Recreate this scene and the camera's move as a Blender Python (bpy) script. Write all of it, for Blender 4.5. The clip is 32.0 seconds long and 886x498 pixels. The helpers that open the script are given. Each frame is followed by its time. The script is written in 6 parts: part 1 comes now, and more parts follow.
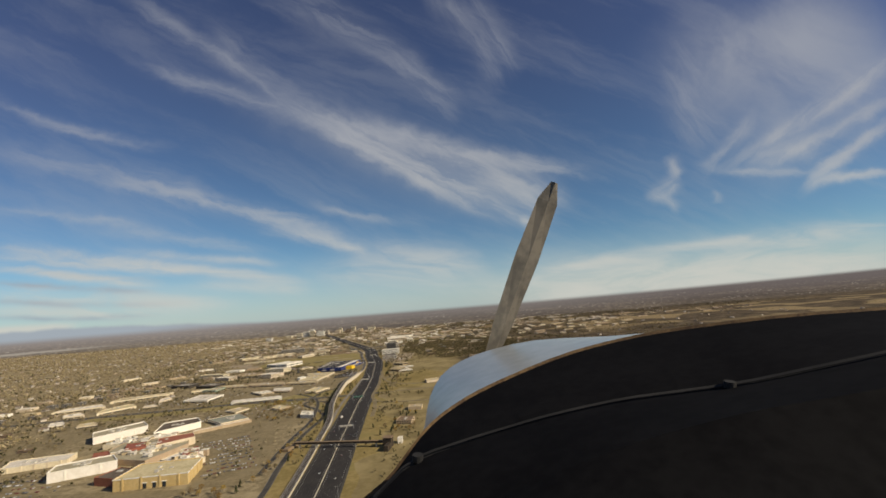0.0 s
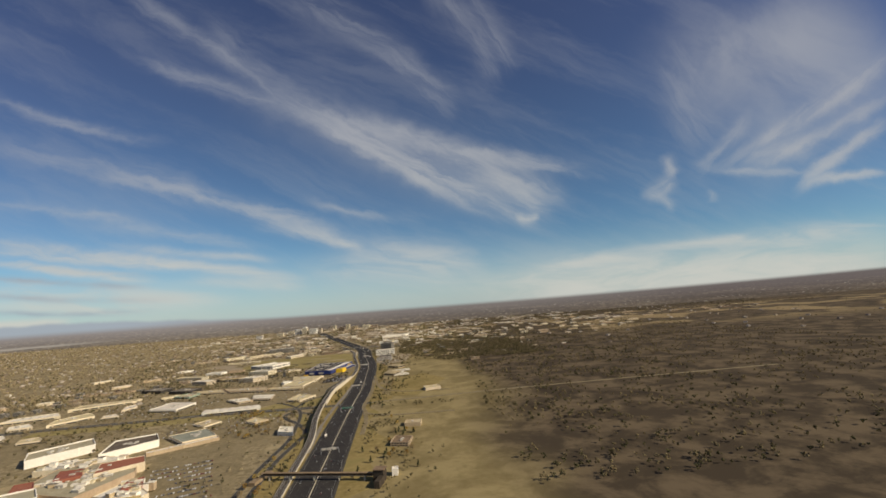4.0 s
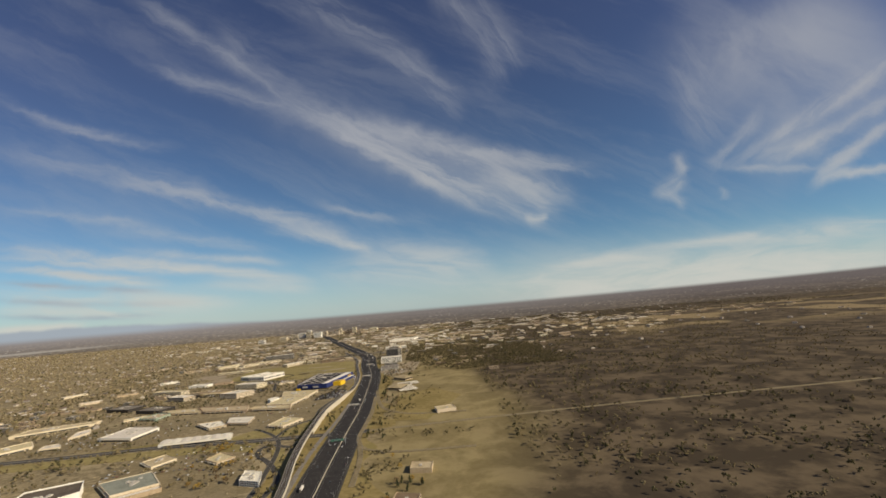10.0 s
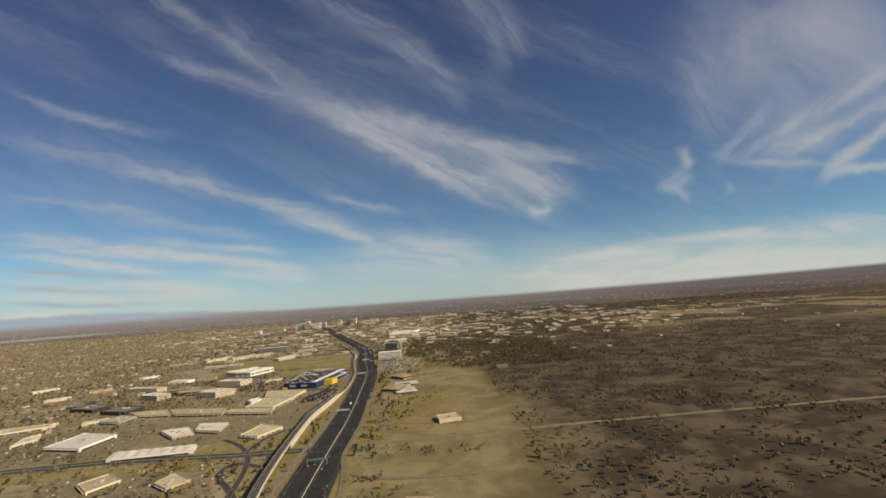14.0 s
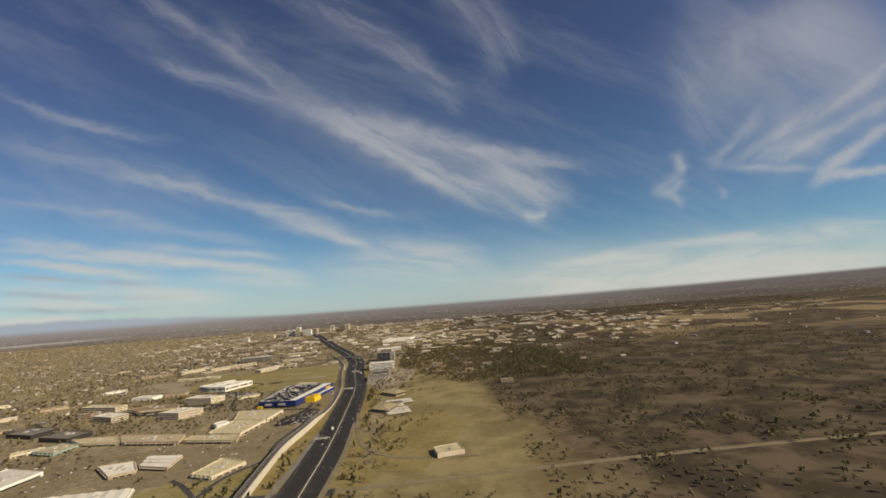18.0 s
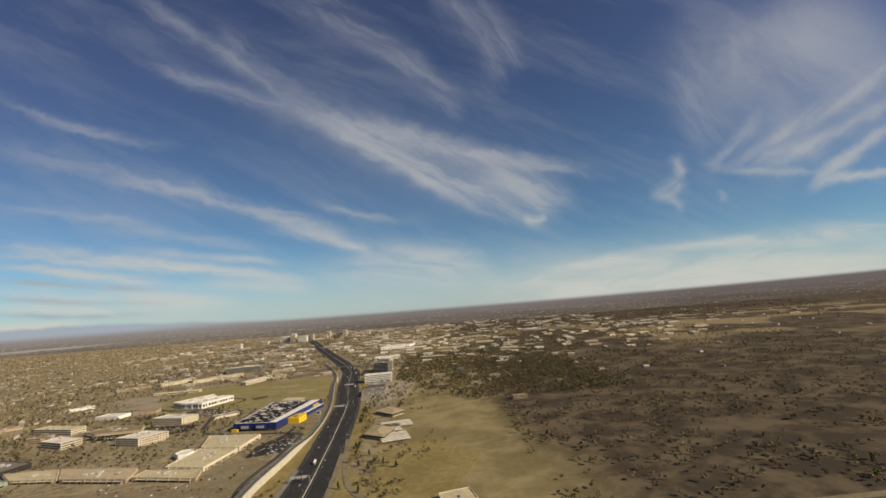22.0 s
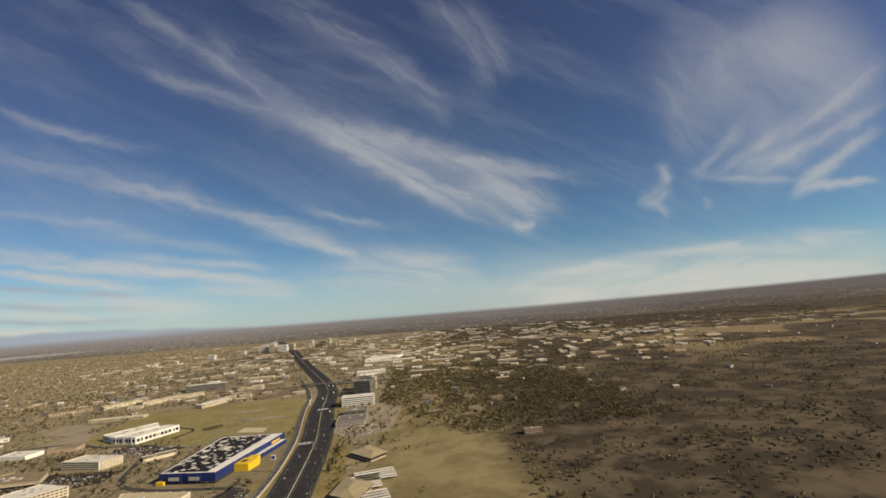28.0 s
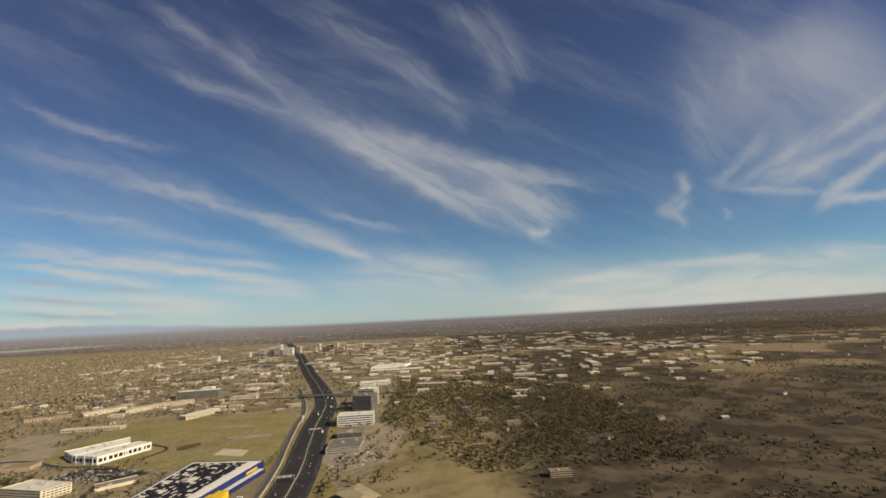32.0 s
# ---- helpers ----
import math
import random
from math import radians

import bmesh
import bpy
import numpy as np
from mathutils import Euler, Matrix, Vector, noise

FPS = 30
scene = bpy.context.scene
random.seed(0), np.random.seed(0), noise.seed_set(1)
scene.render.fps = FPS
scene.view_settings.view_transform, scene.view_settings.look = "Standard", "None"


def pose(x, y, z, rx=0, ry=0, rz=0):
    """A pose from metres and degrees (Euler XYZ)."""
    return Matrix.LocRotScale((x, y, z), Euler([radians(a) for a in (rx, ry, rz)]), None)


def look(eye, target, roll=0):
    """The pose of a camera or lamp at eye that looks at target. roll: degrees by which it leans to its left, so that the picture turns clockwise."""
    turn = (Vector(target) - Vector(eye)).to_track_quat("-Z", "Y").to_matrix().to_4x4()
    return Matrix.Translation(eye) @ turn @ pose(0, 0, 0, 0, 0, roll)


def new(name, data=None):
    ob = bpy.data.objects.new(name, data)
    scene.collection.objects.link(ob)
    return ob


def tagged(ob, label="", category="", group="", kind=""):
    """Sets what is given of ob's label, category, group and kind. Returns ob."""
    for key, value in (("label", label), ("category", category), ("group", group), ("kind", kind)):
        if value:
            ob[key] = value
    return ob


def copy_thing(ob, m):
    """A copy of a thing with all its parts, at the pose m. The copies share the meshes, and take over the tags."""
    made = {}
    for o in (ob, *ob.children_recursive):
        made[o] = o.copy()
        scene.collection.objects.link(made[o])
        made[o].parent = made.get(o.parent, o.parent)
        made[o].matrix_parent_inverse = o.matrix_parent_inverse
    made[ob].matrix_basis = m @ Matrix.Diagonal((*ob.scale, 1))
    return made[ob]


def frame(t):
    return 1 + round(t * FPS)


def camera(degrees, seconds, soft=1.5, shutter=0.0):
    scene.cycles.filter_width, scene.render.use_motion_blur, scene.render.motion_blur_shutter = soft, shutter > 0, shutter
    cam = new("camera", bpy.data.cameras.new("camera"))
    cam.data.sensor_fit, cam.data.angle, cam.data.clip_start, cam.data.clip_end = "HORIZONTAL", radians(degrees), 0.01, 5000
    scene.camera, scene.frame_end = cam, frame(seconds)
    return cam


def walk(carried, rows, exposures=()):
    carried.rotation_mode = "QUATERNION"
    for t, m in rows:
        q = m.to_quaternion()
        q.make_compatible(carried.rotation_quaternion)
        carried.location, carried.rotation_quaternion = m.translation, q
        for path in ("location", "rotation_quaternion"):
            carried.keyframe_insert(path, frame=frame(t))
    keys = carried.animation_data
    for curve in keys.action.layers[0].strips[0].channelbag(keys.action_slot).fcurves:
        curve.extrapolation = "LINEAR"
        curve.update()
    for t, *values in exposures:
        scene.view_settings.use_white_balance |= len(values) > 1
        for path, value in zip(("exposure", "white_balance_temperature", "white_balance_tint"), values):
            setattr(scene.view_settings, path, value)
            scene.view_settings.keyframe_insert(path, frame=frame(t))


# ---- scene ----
cam = camera(90.2, 32.0, 1.65)
PATH = [
    (0, (3.85, -1.32, 225.40), (7.88, 97.84, 237.70), -4.57),
    (0.5, (1.93, 17.52, 225.80), (5.24, 116.72, 237.93), -4.57),
    (1, (0.25, 36.32, 226.15), (2.88, 135.56, 238.16), -4.42),
    (1.5, (-1.23, 55.10, 226.47), (1.11, 154.36, 238.36), -4.09),
    (2, (-2.51, 73.86, 226.76), (0.19, 173.13, 238.50), -3.86),
    (2.5, (-3.61, 92.59, 227.02), (-0.10, 191.85, 238.60), -3.87),
    (3, (-4.55, 111.29, 227.24), (-0.18, 210.53, 238.70), -4.05),
    (3.5, (-5.34, 129.97, 227.43), (-0.39, 229.19, 238.88), -4.23),
    (5.5, (-7.33, 204.43, 227.95), (-3.57, 303.58, 240.48), -4.35),
    (6, (-7.60, 222.99, 228.03), (-4.28, 322.14, 240.60), -4.25),
    (6.5, (-7.80, 241.51, 228.09), (-4.58, 340.66, 240.73), -4.29),
    (7, (-7.94, 260.02, 228.13), (-4.53, 359.15, 240.81), -4.53),
    (7.5, (-8.04, 278.49, 228.15), (-4.56, 377.61, 240.99), -4.75),
    (8, (-8.10, 296.95, 228.16), (-4.91, 396.04, 241.20), -4.81),
    (8.5, (-8.14, 315.37, 228.16), (-5.40, 414.47, 241.29), -4.49),
    (9, (-8.16, 333.78, 228.15), (-5.57, 432.89, 241.20), -4.22),
    (9.5, (-8.17, 352.15, 228.14), (-5.39, 451.31, 240.77), -4.38),
    (10, (-8.17, 370.50, 228.11), (-5.29, 469.74, 240.14), -4.76),
    (10.5, (-8.18, 388.83, 228.09), (-5.49, 488.12, 239.65), -4.89),
    (11, (-8.20, 407.13, 228.06), (-5.90, 506.47, 239.27), -4.71),
    (11.5, (-8.24, 425.41, 228.02), (-6.15, 524.78, 239.01), -4.50),
    (12, (-8.30, 443.66, 227.99), (-6.22, 543.05, 238.80), -4.36),
    (12.5, (-8.38, 461.88, 227.97), (-6.34, 561.29, 238.60), -4.23),
    (13, (-8.49, 480.08, 227.94), (-6.61, 579.52, 238.40), -4.04),
    (13.5, (-8.63, 498.26, 227.93), (-6.73, 597.72, 238.14), -4.05),
    (14, (-8.81, 516.41, 227.92), (-6.75, 615.86, 238.12), -4.07),
    (14.5, (-9.02, 534.53, 227.92), (-6.63, 633.98, 238.16), -3.98),
    (16.5, (-10.26, 606.78, 228.05), (-7.43, 706.15, 238.82), -4.22),
    (17, (-10.66, 624.77, 228.13), (-7.96, 724.14, 239.04), -3.91),
    (17.5, (-11.10, 642.75, 228.23), (-8.25, 742.09, 239.31), -3.88),
    (18, (-11.57, 660.70, 228.35), (-8.45, 760.01, 239.57), -4.21),
    (18.5, (-12.07, 678.62, 228.49), (-8.81, 777.91, 239.91), -4.72),
    (19, (-12.59, 696.52, 228.66), (-9.41, 795.77, 240.38), -5.20),
    (19.5, (-13.13, 714.39, 228.85), (-10.15, 813.62, 240.82), -5.63),
    (20, (-13.70, 732.23, 229.08), (-11.00, 831.46, 241.20), -5.75),
    (20.5, (-14.27, 750.06, 229.33), (-11.89, 849.28, 241.52), -5.36),
    (21, (-14.85, 767.85, 229.62), (-12.52, 867.09, 241.77), -4.80),
    (21.5, (-15.42, 785.62, 229.94), (-12.76, 884.85, 242.11), -4.42),
    (22, (-15.99, 803.37, 230.30), (-12.79, 902.58, 242.47), -4.39),
    (22.5, (-16.54, 821.09, 230.70), (-12.76, 920.28, 242.81), -4.71),
    (23, (-17.06, 838.79, 231.14), (-12.75, 937.96, 243.21), -5.24),
    (23.5, (-17.55, 856.46, 231.61), (-13.08, 955.62, 243.72), -5.72),
    (24, (-18.00, 874.10, 232.13), (-13.55, 973.25, 244.38), -6.08),
    (24.5, (-18.39, 891.72, 232.70), (-13.90, 990.87, 244.95), -6.25),
    (25, (-18.71, 909.32, 233.31), (-14.13, 1008.46, 245.58), -6.18),
    (25.5, (-18.96, 926.89, 233.98), (-14.25, 1026.01, 246.34), -5.96),
    (27.5, (-18.91, 996.91, 237.15), (-13.35, 1095.90, 250.20), -4.91),
    (28, (-18.57, 1014.36, 238.08), (-12.86, 1113.31, 251.32), -4.47),
    (28.5, (-18.08, 1031.77, 239.07), (-12.41, 1130.70, 252.53), -4.12),
    (29, (-17.40, 1049.17, 240.12), (-11.83, 1148.07, 253.78), -4.05),
    (29.5, (-16.54, 1066.53, 241.23), (-11.20, 1165.43, 255.09), -4.12),
    (30, (-15.46, 1083.88, 242.41), (-10.44, 1182.76, 256.43), -4.16),
    (30.5, (-14.16, 1101.19, 243.66), (-9.72, 1200.10, 257.75), -4.10),
    (31, (-12.61, 1118.49, 244.97), (-8.91, 1217.40, 259.18), -3.81),
    (31.5, (-10.79, 1135.75, 246.35), (-7.76, 1234.67, 260.68), -3.34),
    (32, (-8.69, 1153.00, 247.80), (-6.08, 1251.90, 262.32), -2.82),
]
walk(cam, [(t, look(eye, target, roll)) for t, eye, target, roll in PATH])

# world: clear blue winter sky with cirrus, haze and far plains at the horizon
SUN_DIR = Vector((0.84, -0.36, 0.57)).normalized()
world = bpy.data.worlds.new("world")
scene.world = world
world.use_nodes = True
wt = world.node_tree
wt.nodes.clear()


def sock(tree, node, slot, value):
    if isinstance(value, bpy.types.NodeSocket):
        tree.links.new(value, node.inputs[slot])
    elif value is not None:
        node.inputs[slot].default_value = value


def maths(tree, op, a, b=None, c=None, clamp=False):
    n = tree.nodes.new("ShaderNodeMath")
    n.operation, n.use_clamp = op, clamp
    for i, v in enumerate((a, b, c)):
        sock(tree, n, i, v)
    return n.outputs[0]


def ramp(tree, value, a, b, lo=0.0, hi=1.0):
    n = tree.nodes.new("ShaderNodeMapRange")
    n.interpolation_type = "SMOOTHSTEP"
    for i, v in enumerate((value, a, b, lo, hi)):
        sock(tree, n, i, v)
    return n.outputs[0]


def blend(tree, factor, a, b, how="MIX"):
    n = tree.nodes.new("ShaderNodeMix")
    n.data_type, n.blend_type = "RGBA", how
    sock(tree, n, 0, factor)
    sock(tree, n, 6, a if isinstance(a, bpy.types.NodeSocket) else (*a, 1))
    sock(tree, n, 7, b if isinstance(b, bpy.types.NodeSocket) else (*b, 1))
    return n.outputs[2]


def dot(tree, vector, axis):
    n = tree.nodes.new("ShaderNodeVectorMath")
    n.operation = "DOT_PRODUCT"
    tree.links.new(vector, n.inputs[0])
    n.inputs[1].default_value = axis
    return n.outputs["Value"]


def triple(tree, x, y, z):
    n = tree.nodes.new("ShaderNodeCombineXYZ")
    for i, v in enumerate((x, y, z)):
        sock(tree, n, i, v)
    return n.outputs[0]


def fuzz(tree, vector, scale, detail=4.0, rough=0.55, distortion=0.0):
    n = tree.nodes.new("ShaderNodeTexNoise")
    if vector is not None:
        tree.links.new(vector, n.inputs["Vector"])
    n.inputs["Scale"].default_value, n.inputs["Detail"].default_value = scale, detail
    n.inputs["Roughness"].default_value, n.inputs["Distortion"].default_value = rough, distortion
    return n.outputs[0]


coord = wt.nodes.new("ShaderNodeTexCoord")
parted = wt.nodes.new("ShaderNodeSeparateXYZ")
wt.links.new(coord.outputs["Generated"], parted.inputs[0])
north = maths(wt, "MAXIMUM", maths(wt, "ABSOLUTE", parted.outputs[1]), 0.12)
SU = maths(wt, "DIVIDE", parted.outputs[0], north)
SV = maths(wt, "DIVIDE", parted.outputs[2], north)
UV0 = triple(wt, SU, SV, 1.0)


def stray(seed, scale, amount):
    return maths(wt, "MULTIPLY", maths(wt, "SUBTRACT", fuzz(wt, triple(wt, SU, SV, seed), scale, 3.0, 0.6), 0.5), amount)


# winds aloft bend the plumes a little
UV1 = triple(wt, maths(wt, "ADD", SU, maths(wt, "ADD", stray(1.0, 5.0, 0.035), stray(2.0, 19.0, 0.026))), maths(wt, "MULTIPLY_ADD", maths(wt, "ADD", stray(7.0, 5.0, 0.035), stray(9.0, 22.0, 0.022)), ramp(wt, SV, 0.02, 0.30, 0.10, 1.0), SV), 1.0)
# fibres: noise drawn out along each of the runs that the plumes take
FIBRES = {}
for lean in (-60, -45, -30, -18, -8, 0, 15, 32, 45):
    ca, sa = math.cos(radians(lean)), math.sin(radians(lean))
    drawn = triple(wt, dot(wt, UV1, (ca * 5.0, sa * 5.0, 0)), dot(wt, UV1, (-sa * 24.0, ca * 24.0, 0)), float(lean))
    FIBRES[lean] = ramp(wt, fuzz(wt, drawn, 1.0, 5.0, 0.58, 0.6), 0.30, 0.72, 0.26, 1.55)
soft_patches = ramp(wt, fuzz(wt, UV1, 3.2, 5.0, 0.6, 0.5), 0.30, 0.70, 0.45, 1.35)
cloud_total = shade_total = None


def streak(p0, mid, p1, width, strength, shaded=False):
    """One plume of cirrus from p0 over mid to p1, in x/y and z/y of the direction, with fibres along its run."""
    global cloud_total, shade_total
    du, dv = p1[0] - p0[0], p1[1] - p0[1]
    size = math.hypot(du, dv)
    ax, ay = du / size, dv / size
    a_mid = ((mid[0] - p0[0]) * ax + (mid[1] - p0[1]) * ay) / size
    bow = ((mid[1] - p0[1]) * ax - (mid[0] - p0[0]) * ay) / max(a_mid * (1 - a_mid), 0.1)
    a = dot(wt, UV1, (ax / size, ay / size, -(p0[0] * ax + p0[1] * ay) / size))
    b = dot(wt, UV1, (-ay / width, ax / width, (p0[0] * ay - p0[1] * ax) / width))
    aa = maths(wt, "MULTIPLY_ADD", a, a, maths(wt, "MULTIPLY", a, -1.0))
    b = maths(wt, "MULTIPLY_ADD", aa, bow / width, b)
    core = maths(wt, "EXPONENT", maths(wt, "MULTIPLY", maths(wt, "MULTIPLY", b, b), -0.8))
    ends = maths(wt, "MULTIPLY", ramp(wt, a, -0.12, 0.35), ramp(wt, a, 1.12, 0.75))
    lean = (math.degrees(math.atan2(dv, du)) + 90) % 180 - 90
    fibre = soft_patches if width > 0.06 else FIBRES[min(FIBRES, key=lambda k: abs(k - lean))]
    mask = maths(wt, "MULTIPLY", maths(wt, "MULTIPLY", core, strength), ends)
    if shaded:
        shade_total = maths(wt, "MULTIPLY_ADD", mask, fibre, shade_total or 0.0)
    else:
        cloud_total = maths(wt, "MULTIPLY_ADD", mask, fibre, cloud_total or 0.0)


streak((-0.689, 0.805), (-0.536, 0.688), (-0.354, 0.556), 0.0179, 0.27)
streak((-0.468, 0.711), (-0.392, 0.602), (-0.265, 0.476), 0.0282, 0.20)
streak((-0.658, 0.619), (-0.448, 0.533), (-0.240, 0.443), 0.0166, 0.30)
streak((-0.341, 0.533), (-0.086, 0.379), (0.191, 0.227), 0.0320, 0.55)
streak((-0.265, 0.470), (0.012, 0.291), (0.269, 0.163), 0.0185, 0.66)
streak((-0.122, 0.421), (0.137, 0.344), (0.411, 0.277), 0.0173, 0.54)
streak((0.019, 0.363), (0.199, 0.294), (0.336, 0.220), 0.0282, 0.45)
streak((0.146, 0.299), (0.244, 0.229), (0.305, 0.189), 0.0179, 0.40)
streak((-0.187, 0.448), (-0.031, 0.392), (0.106, 0.303), 0.0256, 0.40)
streak((0.225, 0.183), (0.257, 0.174), (0.277, 0.178), 0.0102, 0.60)
streak((-0.420, 0.562), (-0.086, 0.376), (0.269, 0.219), 0.0768, 0.16)
streak((-0.301, 0.785), (-0.117, 0.664), (0.011, 0.558), 0.0333, 0.27)
streak((-0.052, 0.615), (0.034, 0.520), (0.096, 0.436), 0.0243, 0.32)
streak((0.071, 0.752), (0.172, 0.661), (0.211, 0.518), 0.0410, 0.30)
streak((-0.998, 0.573), (-0.816, 0.479), (-0.583, 0.409), 0.0115, 0.36)
streak((-0.995, 0.435), (-0.713, 0.354), (-0.433, 0.260), 0.0230, 0.28)
streak((-0.739, 0.336), (-0.509, 0.281), (-0.256, 0.204), 0.0154, 0.28)
streak((-0.433, 0.254), (-0.282, 0.200), (-0.132, 0.133), 0.0199, 0.42)
streak((-0.359, 0.200), (-0.220, 0.161), (-0.133, 0.126), 0.0102, 0.45)
streak((-0.253, 0.250), (-0.139, 0.212), (-0.023, 0.192), 0.0077, 0.26)
streak((-0.991, 0.295), (-0.815, 0.264), (-0.588, 0.216), 0.0102, 0.25)
streak((-0.739, 0.225), (-0.550, 0.193), (-0.361, 0.149), 0.0102, 0.24)
streak((-0.989, 0.208), (-0.665, 0.149), (-0.302, 0.076), 0.0102, 1.01)
streak((-0.988, 0.185), (-0.777, 0.154), (-0.552, 0.116), 0.0090, 0.74)
streak((-0.988, 0.163), (-0.802, 0.128), (-0.603, 0.093), 0.0077, 1.08)
streak((-0.714, 0.177), (-0.539, 0.151), (-0.338, 0.120), 0.0077, 0.54)
streak((-0.158, 0.129), (-0.018, 0.108), (0.134, 0.077), 0.0282, 0.50)
streak((-0.262, 0.100), (-0.085, 0.076), (0.092, 0.052), 0.0256, 0.35)
streak((-0.553, 0.084), (-0.403, 0.073), (-0.266, 0.049), 0.0102, 0.47)
streak((-0.987, 0.109), (-0.740, 0.072), (-0.443, 0.036), 0.0166, 0.61)
streak((-0.985, 0.065), (-0.789, 0.045), (-0.592, 0.032), 0.0102, 0.68)
streak((-0.984, 0.017), (-0.887, 0.014), (-0.777, 0.013), 0.0077, 1.76)
streak((0.102, 0.023), (0.493, 0.029), (1.091, 0.016), 0.0384, 0.85)
streak((0.142, 0.038), (0.460, 0.073), (0.811, 0.097), 0.0102, 0.60)
streak((0.703, 0.090), (0.905, 0.091), (1.109, 0.091), 0.0179, 0.60)
streak((0.163, -0.009), (0.554, -0.003), (1.087, -0.003), 0.0359, 0.70)
streak((0.649, 0.655), (0.818, 0.491), (0.944, 0.279), 0.1152, 0.40)
streak((0.877, 0.650), (1.039, 0.530), (1.181, 0.400), 0.1152, 0.44)
streak((0.654, 0.595), (0.662, 0.476), (0.687, 0.303), 0.0448, 0.25)
streak((0.665, 0.257), (0.746, 0.326), (0.820, 0.390), 0.0128, 0.40)
streak((0.714, 0.266), (0.919, 0.359), (1.211, 0.530), 0.0166, 0.55)
streak((0.787, 0.252), (0.981, 0.325), (1.188, 0.428), 0.0128, 0.50)
streak((0.884, 0.327), (1.015, 0.415), (1.145, 0.491), 0.0205, 0.30)
streak((0.914, 0.201), (0.996, 0.263), (1.171, 0.357), 0.0141, 0.70)
streak((0.913, 0.198), (1.002, 0.226), (1.140, 0.227), 0.0102, 0.65)
streak((0.669, 0.277), (0.787, 0.255), (0.935, 0.238), 0.0077, 0.50)
streak((0.779, 0.281), (0.877, 0.292), (0.993, 0.317), 0.0230, 0.30)
streak((0.641, 0.522), (0.835, 0.579), (1.186, 0.623), 0.0768, 0.22)
streak((0.591, 0.301), (0.607, 0.276), (0.617, 0.254), 0.0155, 0.45)
streak((0.613, 0.255), (0.586, 0.230), (0.543, 0.217), 0.0155, 0.49)
streak((0.523, 0.215), (0.561, 0.202), (0.605, 0.176), 0.0104, 0.41)
streak((0.699, 0.219), (0.703, 0.198), (0.698, 0.185), 0.0102, 0.28)
streak((-0.987, 0.128), (-0.814, 0.102), (-0.616, 0.078), 0.0064, 0.70, True)
streak((-0.986, 0.090), (-0.814, 0.066), (-0.554, 0.047), 0.0064, 0.60, True)
streak((-0.985, 0.053), (-0.814, 0.035), (-0.592, 0.026), 0.0064, 0.50, True)
streak((-0.889, 0.147), (-0.740, 0.119), (-0.553, 0.097), 0.0051, 0.35, True)
# thin veils over all of the sky
veil_run = triple(wt, dot(wt, UV1, (0.89, -0.46, 0.0)), maths(wt, "MULTIPLY", dot(wt, UV1, (0.46, 0.89, 0.0)), 5.0), 2.0)
veil = maths(wt, "MULTIPLY", ramp(wt, fuzz(wt, veil_run, 1.9, 6.0, 0.62, 0.4), 0.42, 0.75), 0.14)
cloud_total = maths(wt, "ADD", cloud_total, veil)
cover = maths(wt, "SUBTRACT", 1.0, maths(wt, "EXPONENT", maths(wt, "MULTIPLY", cloud_total, -1.15)))
sky = wt.nodes.new("ShaderNodeTexSky")
sky.sky_type, sky.sun_disc = "NISHITA", False
sky.sun_elevation = math.asin(SUN_DIR.z)
sky.sun_rotation = math.atan2(SUN_DIR.x, SUN_DIR.y)
sky.altitude, sky.air_density, sky.dust_density, sky.ozone_density = 1800, 1.0, 0.6, 2.5
tone = wt.nodes.new("ShaderNodeGamma")
wt.links.new(sky.outputs[0], tone.inputs[0])
tone.inputs[1].default_value = 1.0
SKY_GAIN = 0.072
cast = blend(wt, ramp(wt, SV, 0.02, 0.75), (SKY_GAIN * 0.74, SKY_GAIN * 0.97, SKY_GAIN * 1.02), (SKY_GAIN * 0.88, SKY_GAIN * 0.80, SKY_GAIN * 0.93))
blue = blend(wt, 1.0, tone.outputs[0], cast, "MULTIPLY")
cloud_colour = blend(wt, ramp(wt, SV, 0.0, 0.45), (0.60, 0.595, 0.54), (0.40, 0.41, 0.44))
blue = blend(wt, ramp(wt, SV, 0.16, -0.01, 0.0, 0.58), blue, (0.44, 0.505, 0.53))
heaven = blend(wt, maths(wt, "MINIMUM", shade_total, 0.8), blue, (0.30, 0.36, 0.43))
heaven = blend(wt, cover, heaven, cloud_colour)
# far plains below the horizon, hazy hills along it, painted with their haze into the backdrop
skyline = maths(wt, "MULTIPLY", ramp(wt, SU, -0.30, -0.75), maths(wt, "MULTIPLY_ADD", fuzz(wt, triple(wt, SU, 0.0, 0.0), 9.0, 5.0), 0.022, 0.005))
skyline = maths(wt, "ADD", skyline, maths(wt, "MULTIPLY_ADD", maths(wt, "MULTIPLY", SU, SU), 0.010, -0.011))
depth = maths(wt, "DIVIDE", 1.0, maths(wt, "MAXIMUM", maths(wt, "MULTIPLY", SV, -1.0), 0.002))
land = triple(wt, maths(wt, "MULTIPLY", SU, depth), depth, 0.0)
bands = maths(wt, "MULTIPLY_ADD", fuzz(wt, land, 0.9, 5.0, 0.7), 0.55, maths(wt, "MULTIPLY", fuzz(wt, land, 0.12, 4.0, 0.6), 0.45))
west = ramp(wt, SU, 0.10, -0.60)
dim, fair = blend(wt, west, (0.080, 0.060, 0.042), (0.155, 0.115, 0.068)), blend(wt, west, (0.24, 0.185, 0.125), (0.31, 0.24, 0.155))
plain = blend(wt, ramp(wt, bands, 0.40, 0.62), dim, fair)
